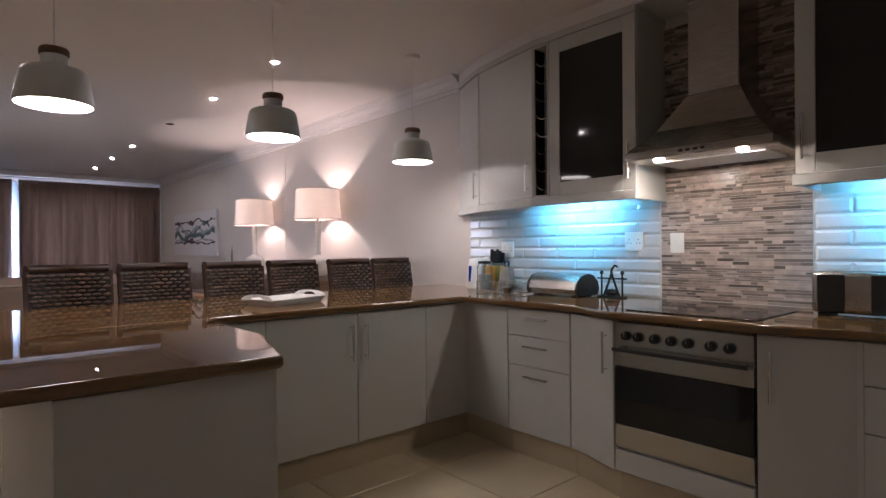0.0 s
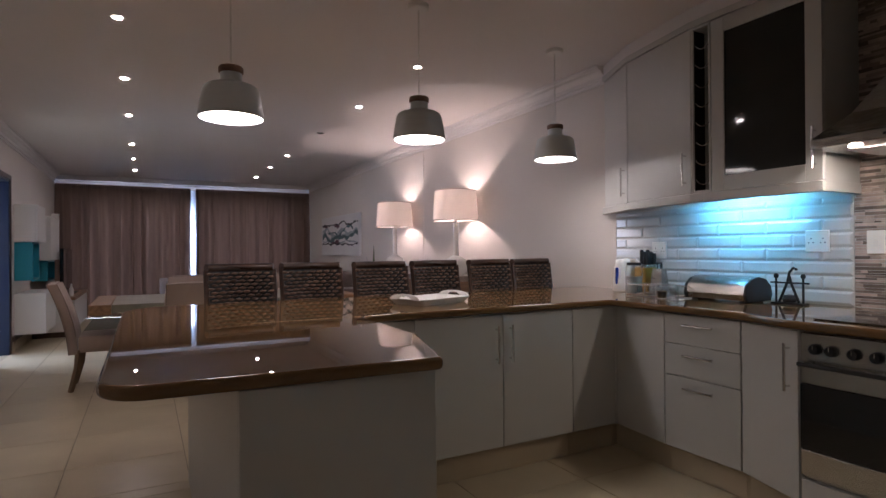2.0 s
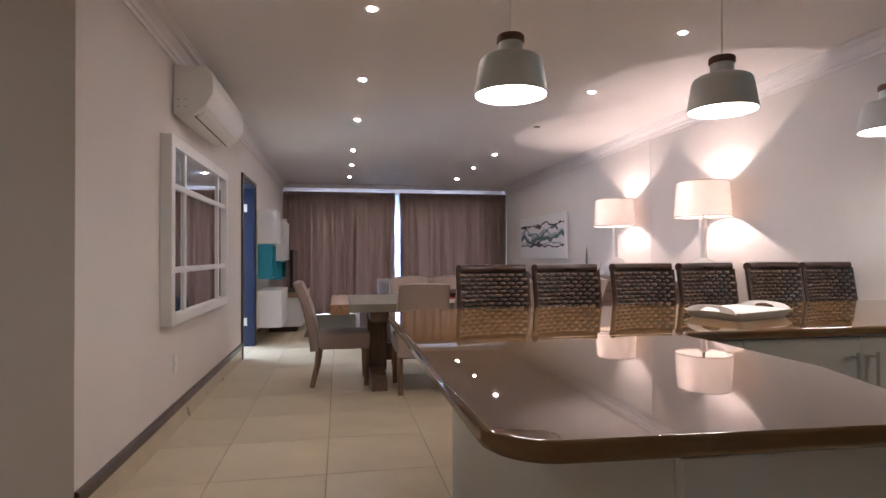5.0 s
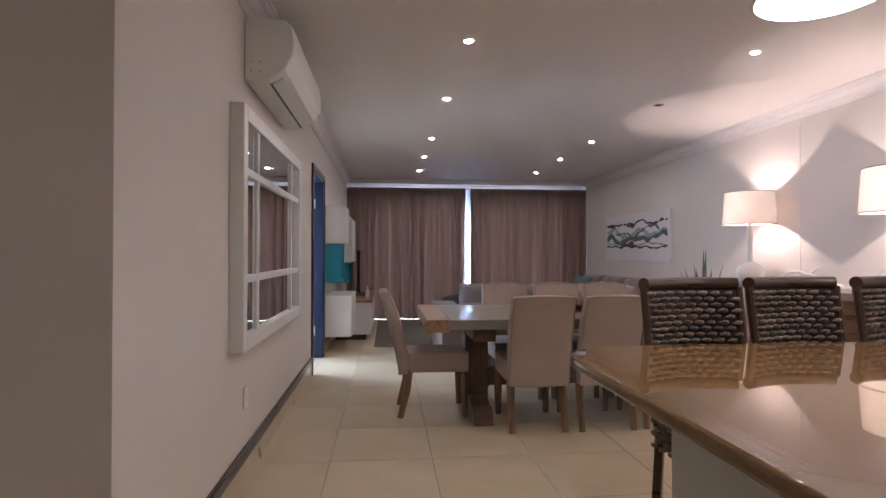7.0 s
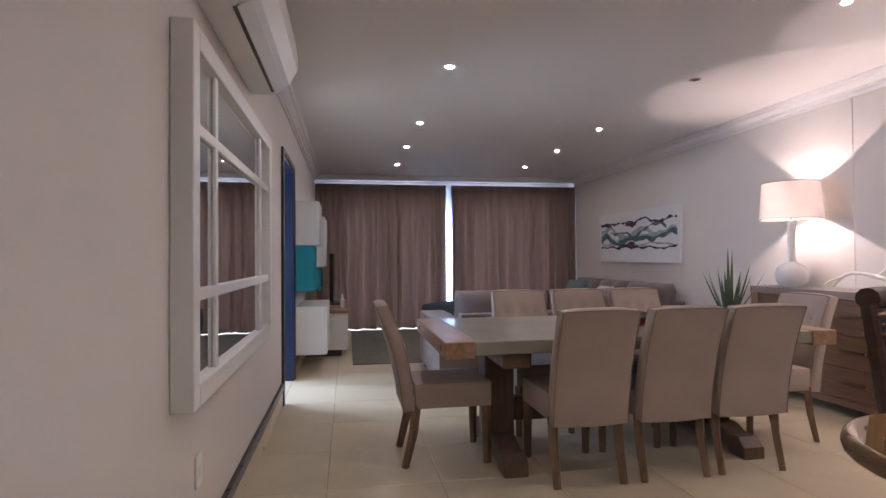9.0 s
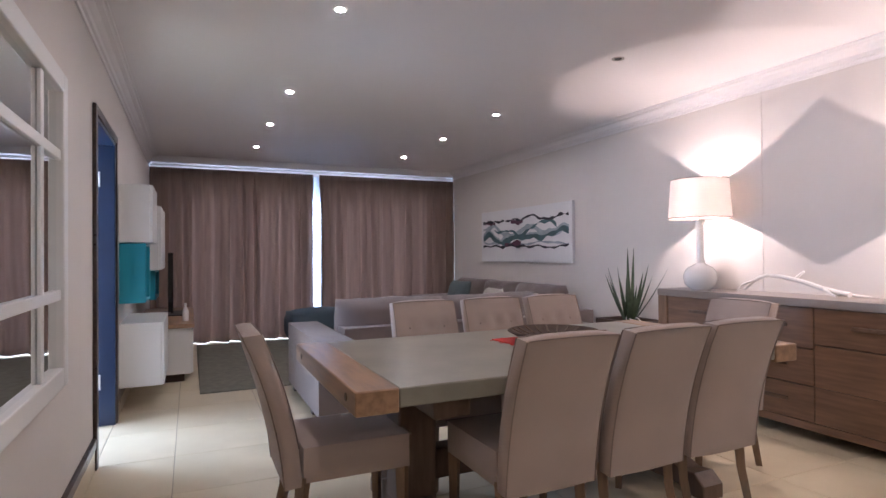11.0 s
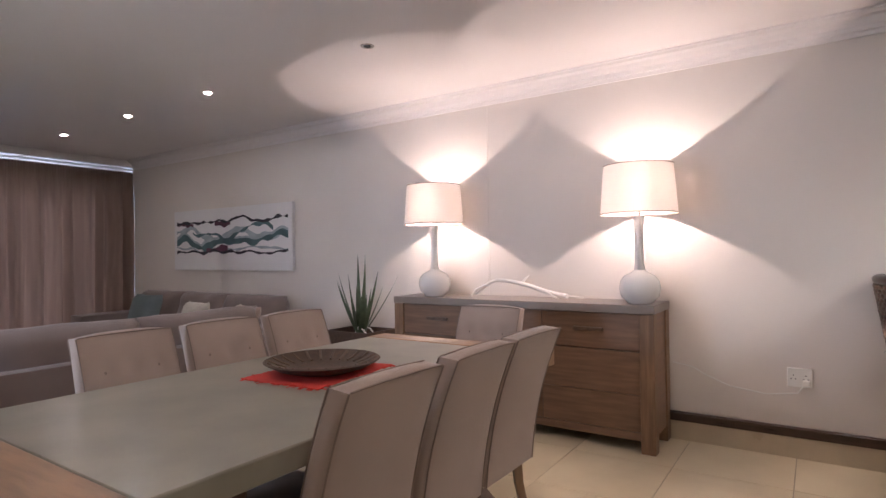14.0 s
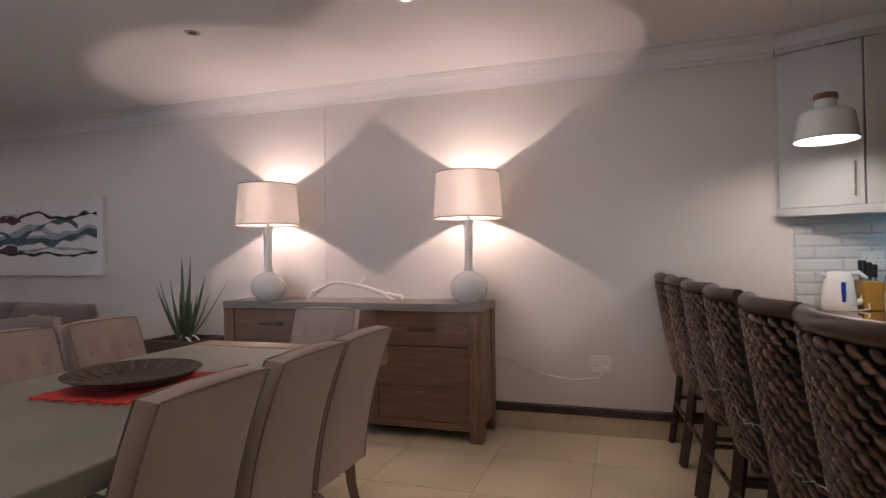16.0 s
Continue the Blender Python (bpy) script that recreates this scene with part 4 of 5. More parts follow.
# plant in a stand
ps = thing("potted_aloe", 3.16, 7.76, 0, "spiky green aloe in a dark square planter", "plant")
bm = bmesh.new()
for b in ((-0.2, -0.25, 0, -0.17, 0.25, 0.60), (0.17, -0.25, 0, 0.2, 0.25, 0.60), (-0.17, -0.25, 0, 0.17, -0.22, 0.60), (-0.17, 0.22, 0, 0.17, 0.25, 0.60), (-0.17, -0.22, 0, 0.17, 0.22, 0.54)):
    box(bm, *b)
part("planter", bm, BASKET, ps, "dark wooden planter box", smooth=0)
rnd = random.Random(11)
for i in range(17):
    a, tilt, ln = i * 2.4 + rnd.uniform(-0.3, 0.3), rnd.uniform(0.12, 0.55), rnd.uniform(0.36, 0.62)
    if i > 14:
        tilt, ln = 0.07, 0.72
    bm = bmesh.new()
    prev = None
    d, up = Vector((math.cos(a), math.sin(a), 0)), Vector((0, 0, 1))
    sd = up.cross(d)
    for k in range(8):
        q = k / 7
        p = d * (0.03 + ln * (math.sin(tilt) * q * (1.25 - 0.25 * q))) + up * (0.56 + ln * math.cos(tilt) * q)
        wd = 0.023 * (1 - q ** 1.9) + 0.0008
        row = [bm.verts.new(p - sd * wd), bm.verts.new(p - d * 0.014 * (1 - q * q) - up * 0.002), bm.verts.new(p + sd * wd), bm.verts.new(p + d * 0.004 * (1 - q))]
        if prev:
            for j in range(4):
                bm.faces.new((prev[j], prev[(j + 1) % 4], row[(j + 1) % 4], row[j]))
        prev = row
    part("leaf", bm, LEAF, ps, smooth=60)
for k in range(3):
    part("dry_stem", tube([(0.05 * math.cos(k * 2 + t * 0.9), -0.12 + 0.1 * t * 0.5 + 0.02 * k, 0.56 + 0.07 * math.sin(t)) for t in (0, 0.8, 1.6, 2.4, 3.1)], 0.006, 6), DRIFT, ps)

# picture
pc = thing("canvas_picture", 3.398, 9.985, 1.118, "white canvas with dark and teal wavy bands", "picture")
part("canvas", rbox(-0.04, -1.10, 0, 0, 1.10, 0.73, 0.004), mat("canvas_white", (0.74, 0.73, 0.74), 0.8, var=0.02, bump=0.2, bscale=400), pc)


def band(name, zc, amp, th, f, seed, material, y0=-1.04, y1=1.04, dx=0.0):
    bm = bmesh.new()
    prev = None
    for i in range(121):
        y = y0 + (y1 - y0) * i / 120
        q = y * f + seed
        c = zc + amp * (noise.noise((q, seed, 0)) + 0.5 * noise.noise((q * 2.7, seed, 3)))
        t = max(0.002, th * (0.35 + 0.9 * abs(noise.noise((q * 1.9, seed, 7))) + 0.5 * noise.noise((q * 5, seed, 9))))
        v = [bm.verts.new((-0.0412 - dx, y, z)) for z in (c - t, c + t)]
        if prev:
            bm.faces.new((prev[0], v[0], v[1], prev[1]))
        prev = v
    return part(name, bm, material, pc)


INK, MIST, DEEP, PLUM = mat("ink_black", (0.02, 0.018, 0.03), 0.6), mat("mist_grey", (0.33, 0.38, 0.42), 0.7, var=0.2, scale=9), mat("deep_teal", (0.06, 0.12, 0.14), 0.6, var=0.3, scale=7), mat("plum", (0.10, 0.03, 0.06), 0.6)
band("painted_band", 0.42, 0.17, 0.055, 1.7, 4.2, MIST)
band("painted_band", 0.34, 0.17, 0.085, 1.5, 9.7, MIST, dx=0.0003)
band("painted_band", 0.325, 0.17, 0.06, 1.5, 9.72, DEEP, dx=0.0006)
band("painted_band", 0.44, 0.15, 0.030, 1.8, 1.3, DEEP, -0.8, 0.7, dx=0.0006)
band("painted_band", 0.255, 0.08, 0.026, 1.7, 5.3, MIST, dx=0.0008)
band("painted_band", 0.21, 0.05, 0.024, 2.1, 2.9, INK, dx=0.0012)
band("painted_band", 0.245, 0.03, 0.050, 1.5, 3.4, PLUM, 0.0, 0.42, 0.0010)
band("painted_band", 0.575, 0.05, 0.026, 2.5, 6.1, INK, dx=0.0012)
band("painted_band", 0.55, 0.03, 0.042, 2.6, 7.7, PLUM, -0.05, 0.25, 0.0010)
band("painted_band", 0.55, 0.03, 0.042, 2.6, 2.2, PLUM, 0.68, 1.0, 0.0010)

# ---- mirror, air conditioner, switches ----
mr = thing("wall_mirror", XL, 5.375, 0.735, "large white wooden window-pane mirror", "mirror")
W, HH = 0.895, 1.215
part("mirror_glass", rbox(0.03, -W + 0.03, 0.03, 0.045, W - 0.03, HH - 0.03, 0.001, 1), MIRROR, mr, "silvered mirror glass")
for b in ((0.0, -W, 0, 0.072, -W + 0.075, HH), (0.0, W - 0.075, 0, 0.072, W, HH), (0.0, -W + 0.075, HH - 0.075, 0.072, W - 0.075, HH), (0.0, -W + 0.075, 0, 0.072, W - 0.075, 0.075)):
    part("frame", rbox(*b, 0.005), WHITE, mr, "white painted wooden frame")
for y in (-0.53, 0.53):
    part("glazing_bar", rbox(0.0455, y - 0.02, 0.075, 0.06, y + 0.02, HH - 0.075, 0.004), WHITE, mr)
for z in (0.355, 0.895):
    part("glazing_bar", rbox(0.0455, -W + 0.075, z - 0.02, 0.0605, W - 0.075, z + 0.02, 0.004), WHITE, mr)

ac = thing("air_conditioner", XL, 5.355, 2.14, "white wall-mounted split air conditioner", "air conditioner")
prof = [(0.002, 0), (0.13, 0), (0.21, 0.06), (0.255, 0.14), (0.26, 0.20), (0.25, 0.29), (0.21, 0.325), (0.002, 0.33)]
bm = prism(prof, -0.605, 0.605, 0.008, 2)
bmesh.ops.transform(bm, matrix=pose(0, 0, 0, 90), verts=bm.verts)
part("housing", bm, PLASTIC, ac)
part("air_slot", rbox(0.118, -0.54, -0.002, 0.146, 0.54, 0.012, 0.003), BLACK, ac, "dark air outlet slot")
part("flap", rbox(0.15, -0.55, 0.004, 0.215, 0.55, 0.012, 0.003, m=Matrix.Translation((0.02, 0, -0.10)) @ pose(0, 0, 0, 0, -35)), PLASTIC, ac)
for dx in (0.03, 0.075):
    for dz in (0.045, 0.095):
        part("knock_out_mark", rbox(dx, -0.6062, dz, dx + 0.012, -0.6052, dz + 0.003, 0.0004, 1), BLACK, ac)


def plate(name, m, w, h_, label, n=1):
    p = new(name)
    p.matrix_world = m
    tagged(p, label, "switch" if n == 1 else "socket")
    part("plate", rbox(-w / 2, 0, -h_ / 2, w / 2, 0.009, h_ / 2, 0.003), PLASTIC, p)
    for i in range(n):
        u = (i - (n - 1) / 2) * w * 0.5
        if n == 1:
            part("rocker", rbox(-0.012, 0.0092, -0.02, 0.012, 0.013, 0.02, 0.002), WHITE, p)
        else:
            for hx, hz in ((0, 0.014), (-0.011, -0.008), (0.011, -0.008)):
                kb = lathe([(0, 0.0095), (0.0035, 0.0095), (0.0035, 0.0099), (0, 0.0099)], 10)
                bmesh.ops.transform(kb, matrix=Matrix.Translation((u + hx, 0, hz)) @ pose(0, 0, 0, -90), verts=kb.verts)
                part("socket_hole", kb, BLACK, p)
    return p


plate("light_switch", pose(XL, 4.80, 0.45, 0, 0, -90), 0.075, 0.115, "white switch plate low on the wall")
sk = plate("wall_socket", pose(XR, 4.42, 0.49, 0, 0, 90), 0.13, 0.115, "white double socket with a plugged-in cable", 2)
part("plug", rbox(-0.05, 0.0095, -0.045, -0.015, 0.05, -0.01, 0.006), PLASTIC, sk, "white plug")
solid("lamp_cable", tube([(3.36, 4.40, 0.45), (3.37, 4.43, 0.40), (3.375, 4.60, 0.375), (3.38, 4.8, 0.40), (3.385, 4.95, 0.46), (3.388, 5.02, 0.5), (3.385, 5.14, 0.52)], 0.0042, 6), CABLE, "thin white cable hanging along the wall", "cable")
for y, z in ((1.80, 1.235), (1.53, 1.225), (2.83, 1.19)):
    plate("backsplash_socket", pose(XR - 0.012, y, z, 0, 0, 90), 0.12 if y != 1.53 else 0.08, 0.115, "white socket plate on the tiled backsplash", 2 if y != 1.53 else 1)
# joint in the wall plaster
solid("trim_wall_joint", rbox(XR - 0.004, 6.555, 0.19, XR + 0.002, 6.567, H - 0.13, 0.001, 1), WALL, "thin vertical joint cover on the wall", "trim", kind="structure")

# ---- living end ----


def plump(w, h_, t, m, full=0.5, pinch=0.05, seed=0, n=14):
    """A stuffed cushion standing on its edge: seamed rim, swelling faces, slightly drawn-in sides."""
    bm = bmesh.new()
    faces = []
    for side in (-1, 1):
        g = []
        for i in range(n + 1):
            u, row = 2 * i / n - 1, []
            for k in range(n + 1):
                v = 2 * k / n - 1
                body = max(0.0, (1 - u ** 4) * (1 - v ** 4)) ** full
                x = w / 2 * u * (1 - pinch * (1 - v * v)) + 0.006 * noise.noise((u * 2, v * 2, seed))
                z = h_ / 2 * v * (1 - pinch * (1 - u * u)) + 0.012 * noise.noise((u * 2, v * 2, seed + 5))
                y = side * t / 2 * body * (1 + 0.16 * noise.noise((u * 2.4, v * 2.4, seed + 9 * side)))
                row.append(bm.verts.new((x, y, z + h_ / 2)))
            g.append(row)
        for a, b in zip(g, g[1:]):
            for k in range(n):
                bm.faces.new((a[k], a[k + 1], b[k + 1], b[k]))
    bmesh.ops.remove_doubles(bm, verts=bm.verts, dist=0.0005)
    bmesh.ops.transform(bm, matrix=m, verts=bm.verts)
    return bm


rg = solid("rug", rbox(-0.60, 9.05, 0.0, 2.45, 11.95, 0.012, 0.005), RUG, "large olive-grey woven rug on the tiles", "rug")


def sofa(name, x, y, rz, length, label, pillows):
    s = thing(name, x, y, 0, label, "sofa", "pair of sofas", rz)
    D, aw, ins = 0.98, 0.28, pillows
    part("base", rbox(-length / 2 + aw, -D / 2 + 0.04, 0.07, length / 2 - aw, D / 2 - 0.02, 0.28, 0.02), SOFA, s)
    part("back_frame", cushion(-length / 2 + aw, D / 2 - 0.22, 0.10, length / 2 - aw, D / 2, 0.66, 0.012), SOFA, s)
    for sx in (-1, 1):
        part("arm", cushion(sx * (length / 2 - aw), -D / 2, 0.07, sx * length / 2, D / 2 + ins, 0.62, 0.012), SOFA, s)
    n = 3 if length > 2.5 else 2
    cw = (length - 2 * aw) / n
    for i in range(n):
        a = -length / 2 + aw + i * cw
        part("seat_cushion", cushion(a, -D / 2, 0.28, a + cw, D / 2 - 0.22, 0.45, 0.02), SOFA, s)
        part("back_cushion", plump(cw * 1.04, 0.455, 0.31, Matrix.Translation((a + cw / 2, D / 2 - 0.29, 0.43)) @ pose(0, 0, 0, -13, 0, 2 - 3 * (i % 2)), 0.42, 0.0, i + length), SOFA, s, smooth=80)
    for sx in (-1, 1):
        for sy in (-1, 1):
            px, py = sx * (length / 2 - 0.08), sy * (D / 2 - 0.08)
            part("foot", rbox(px - 0.04, py - 0.04, 0, px + 0.04, py + 0.04, 0.072, 0.004), DARKWOOD, s)
    return s


sofa("sofa", 2.86, 10.05, -90, 3.1, "taupe fabric sofa against the wall, with scatter cushions", 0)
sofa("sofa", 1.36, 8.42, 180, 2.44, "taupe fabric sofa with its back to the dining table", 0.36)


def pillow(x, y, z, rz, tilt, s, material, label, lean=0):
    p = solid("scatter_cushion", plump(s, s * 0.94, 0.17, pose(0, 0, 0, 0, lean, 0), 0.5, 0.07, x + y), material, label, "cushion", "scatter cushions", smooth=80)
    p.matrix_world = pose(x, y, z, tilt, 0, rz)


pillow(2.66, 10.62, 0.452, -84, -18, 0.46, SOFA_TEAL, "teal-grey square scatter cushion on the sofa")
pillow(2.60, 9.62, 0.452, -96, -22, 0.42, mat("pale_cushion", (0.55, 0.52, 0.47), 0.95, var=0.1, scale=20, bump=0.5), "pale patterned scatter cushion on the sofa")
pillow(2.58, 8.86, 0.452, -100, -30, 0.44, LINEN, "beige scatter cushion on the sofa")
ot = thing("ottoman", 0.98, 11.45, 0.012, "dark slate fabric ottoman near the curtains", "ottoman")
part("pad", cushion(-0.45, -0.33, 0.05, 0.45, 0.33, 0.46, 0.05), OTTO, ot)
for sx in (-1, 1):
    for sy in (-1, 1):
        part("foot", lathe([(0, 0), (0.02, 0), (0.026, 0.062), (0, 0.062)], 12, at=(sx * 0.36, sy * 0.25, 0)), DARKWOOD, ot)

# wall units and television
fc = thing("floating_cabinet", XL, 9.15, 0.19, "white gloss wall-hung cabinet", "cabinet", "white living room units")
part("body", rbox(0.001, -0.45, 0, 0.30, 0.45, 0.51, 0.004), WHITE, fc)
for a, b in ((-0.448, -0.002), (0.002, 0.448)):
    part("door", rbox(0.301, a, 0.003, 0.32, b, 0.507, 0.003), WHITE, fc)
tq = thing("turquoise_box_shelf", XL, 8.95, 0.86, "turquoise wall-hung box shelf", "shelf", "white living room units")
for b in ((0.001, -0.25, 0, 0.19, -0.23, 0.48), (0.001, 0.23, 0, 0.19, 0.25, 0.48), (0.001, -0.23, 0.46, 0.19, 0.23, 0.48), (0.001, -0.23, 0, 0.19, 0.23, 0.02), (0.001, -0.23, 0.02, 0.02, 0.23, 0.46)):
    part("panel", rbox(*b, 0.003), TEAL, tq)
uc = thing("wall_hung_cabinet", XL, 9.02, 1.345, "white gloss upper wall cabinet", "cabinet", "white living room units")
part("body", rbox(0.001, -0.32, 0, 0.22, 0.32, 0.47, 0.004), WHITE, uc)
part("door", rbox(0.221, -0.318, 0.003, 0.24, 0.318, 0.467, 0.003), WHITE, uc)
uc2 = thing("wall_hung_cabinet", XL, 10.1, 1.10, "grey-white wall cabinet further along", "cabinet", "white living room units")
part("body", rbox(0.001, -0.45, 0, 0.24, 0.45, 0.62, 0.004), WHITE, uc2)
part("door", rbox(0.241, -0.448, 0.003, 0.26, 0.448, 0.617, 0.003), WHITE, uc2)
tq2 = thing("turquoise_box_shelf", XL, 10.2, 0.80, "turquoise wall-hung box shelf below the wall cabinet", "shelf", "white living room units")
for b in ((0.001, -0.35, 0, 0.2, -0.33, 0.29), (0.001, 0.33, 0, 0.2, 0.35, 0.29), (0.001, -0.33, 0.27, 0.2, 0.33, 0.29), (0.001, -0.33, 0, 0.2, 0.33, 0.02), (0.001, -0.33, 0.02, 0.02, 0.33, 0.27)):
    part("panel", rbox(*b, 0.003), TEAL, tq2)
tu = thing("tv_unit", XL, 10.6, 0, "low white television unit with a brown wooden top", "tv unit", "white living room units")
part("body", rbox(0.015, -0.95, 0.08, 0.52, 0.95, 0.53, 0.005), WHITE, tu)
part("top", rbox(0.002, -0.98, 0.531, 0.55, 0.98, 0.57, 0.004), BEAM, tu, "brown wooden top")
part("plinth", rbox(0.03, -0.9, 0, 0.46, 0.9, 0.079, 0.003), DARKWOOD, tu)
for i in range(3):
    part("drawer_front", rbox(0.521, -0.945 + i * 0.632, 0.09, 0.54, -0.945 + i * 0.632 + 0.626, 0.52, 0.003), WHITE, tu)
tv = thing("television", -0.86, 10.75, 0.57, "flat black television on a stand", "television")
part("screen", rbox(-0.03, -0.55, 0.07, 0.02, 0.55, 0.70, 0.006), BLACKGLASS, tv)
part("neck", rbox(-0.02, -0.05, 0.01, 0.01, 0.05, 0.08, 0.004), BLACK, tv)
part("stand", rbox(-0.12, -0.28, 0.0, 0.14, 0.28, 0.012, 0.004), BLACK, tv)
orn = solid("ornament", lathe([(0, 0), (0.03, 0), (0.035, 0.03), (0.012, 0.06), (0.03, 0.09), (0.02, 0.13), (0, 0.135)], 20), CERAMIC, "small white ceramic ornament on the wall cabinet", "ornament")
orn.matrix_world = pose(-1.04, 9.8, 1.72)
vs = solid("bottle", lathe([(0, 0), (0.03, 0), (0.03, 0.1), (0.012, 0.14), (0.012, 0.18), (0, 0.18)], 20), CERAMIC, "small pale bottle on the television unit", "bottle")
vs.matrix_world = pose(-0.72, 9.95, 0.57)
sp = thing("wall_speaker", -1.19, 11.9, 1.72, "small white loudspeaker high on the wall", "speaker")
part("box", rbox(0.001, -0.06, 0, 0.1, 0.06, 0.17, 0.006), PLASTIC, sp)
part("grille", rbox(0.1005, -0.05, 0.01, 0.105, 0.05, 0.16, 0.002), ALU, sp)

# ---- things on the worktop ----
tr = thing("serving_tray", 1.68, 2.99, ZT, "white ceramic serving tray with two pierced end handles", "tray", rz=20)
bm = bmesh.new()
rings = []
for wx, wy, z in ((0.178, 0.115, 0.0), (0.206, 0.138, 0.034), (0.200, 0.132, 0.034), (0.171, 0.108, 0.007)):
    ring = []
    for cx, cy, a0 in ((1, 1, 0), (-1, 1, 90), (-1, -1, 180), (1, -1, 270)):
        ring += [bm.verts.new((cx * (wx - 0.02) + p[0], cy * (wy - 0.02) + p[1], z)) for p in arc(0, 0, 0.02, a0, a0 + 90, 4)]
    rings.append(ring)
for a, b in zip(rings, rings[1:]):
    for i in range(len(a)):
        j = (i + 1) % len(a)
        bm.faces.new((a[i], a[j], b[j], b[i]))
bm.faces.new(rings[0][::-1])
bm.faces.new(rings[3])
part("dish", bm, CERAMIC, tr, smooth=40)
for sx in (-1, 1):
    bm = bmesh.new()
    loops = []
    for off in (-0.005, 0.005):
        outer = [bm.verts.new((sx * (0.204 + off), 0.115 * math.cos(math.pi * k / 16), 0.028 + 0.034 * math.sin(math.pi * k / 16) ** 0.8)) for k in range(17)]
        inner = [bm.verts.new((sx * (0.204 + off), 0.048 * math.cos(math.pi * k / 16), 0.033 + 0.018 * math.sin(math.pi * k / 16))) for k in range(17)]
        loops.append((outer, inner))
    (o1, i1), (o2, i2) = loops
    for p, q in ((o1, i1), (o2, i2), (o1, o2), (i1, i2)):
        for k in range(16):
            bm.faces.new((p[k], p[k + 1], q[k + 1], q[k]))
    part("handle", bm, CERAMIC, tr, smooth=40)

kt = thing("electric_kettle", 3.275, 3.04, ZT, "white plastic jug kettle with a blue water window", "kettle", rz=-90)
part("body", lathe([(0, 0), (0.085, 0), (0.09, 0.01), (0.086, 0.08), (0.074, 0.17), (0.062, 0.215), (0.05, 0.228), (0, 0.234)], 40), PLASTIC, kt)
part("handle", tube([(0.055, 0, 0.215), (0.10, 0, 0.222), (0.135, 0, 0.19), (0.14, 0, 0.12), (0.12, 0, 0.06), (0.08, 0, 0.04)], 0.016, 10), PLASTIC, kt)
part("spout", tube([(-0.05, 0, 0.19), (-0.085, 0, 0.215)], 0.02, 10, r_end=0.012), PLASTIC, kt)
part("water_window", rbox(-0.012, -0.090, 0.05, 0.012, -0.070, 0.17, 0.008), BLUE, kt, "translucent blue water gauge")
kb_ = thing("knife_block", 3.31, 2.875, ZT, "yellow wooden knife block with black-handled knives", "knife block", rz=90)
part("block", rbox(-0.05, -0.07, 0, 0.05, 0.07, 0.17, 0.006, m=pose(0, 0, 0.0, 0, 0, 0)), KNIFEWOOD, kb_)
for i in range(6):
    hx, hy = -0.028 + 0.028 * (i % 3), -0.04 + 0.06 * (i // 3)
    kn = part("knife", rbox(hx - 0.002, hy - 0.012, 0.171, hx + 0.002, hy + 0.012, 0.19, 0.0005, 1), STEEL, kb_)
    part("knife_handle", rbox(hx - 0.008, hy - 0.013, 0.191, hx + 0.008, hy + 0.013, 0.27 + 0.012 * (i % 3), 0.004, m=Matrix.Translation((0, 0, 0))), BLACK, kn, "black plastic knife handle")
gr = thing("box_grater", 3.24, 2.71, ZT, "steel box grater with a black handle", "grater", rz=15)
bm = bmesh.new()
a = [bm.verts.new((x, y, 0)) for x, y in ((-0.055, -0.045), (0.055, -0.045), (0.055, 0.045), (-0.055, 0.045))]
b = [bm.verts.new((x, y, 0.17)) for x, y in ((-0.038, -0.03), (0.038, -0.03), (0.038, 0.03), (-0.038, 0.03))]
for i in range(4):
    bm.faces.new((a[i], a[(i + 1) % 4], b[(i + 1) % 4], b[i]))
bm.faces.new(b)
bm.faces.new(a[::-1])
part("body", bm, STEEL, gr, smooth=0)
part("handle", tube([(-0.03, 0, 0.168), (-0.03, 0, 0.205), (0.03, 0, 0.205), (0.03, 0, 0.168)], 0.008, 8), BLACK, gr)


def jar(x, y, r, h_, contents, lid, label):
    j = thing("glass_jar", x, y, ZT, label, "jar", "jars on the worktop")
    part("glass", lathe([(0, 0), (r, 0), (r, h_ * 0.8), (r * 0.8, h_ * 0.92), (r * 0.76, h_ * 0.92), (r * 0.95, h_ * 0.78), (r * 0.95, 0.004), (0, 0.004)], 28), GLASS, j)
    if contents:
        part("contents", lathe([(0, 0.006), (r * 0.9, 0.006), (r * 0.9, h_ * 0.55), (0, h_ * 0.55)], 20), contents, j)
    if lid:
        part("lid", lathe([(0, h_ * 0.92), (r * 0.85, h_ * 0.92), (r * 0.85, h_), (0, h_)], 24), lid, j)


jar(3.12, 2.815, 0.055, 0.21, PLASTIC, BLACK, "tall clear storage jar with a black lid")
jar(3.02, 2.60, 0.032, 0.09, None, None, "empty clear drinking glass")
jar(3.06, 2.46, 0.032, 0.09, None, None, "empty clear drinking glass")
jar(2.98, 2.47, 0.030, 0.08, CLEARJAR, CHROME, "small spice jar with a metal lid")

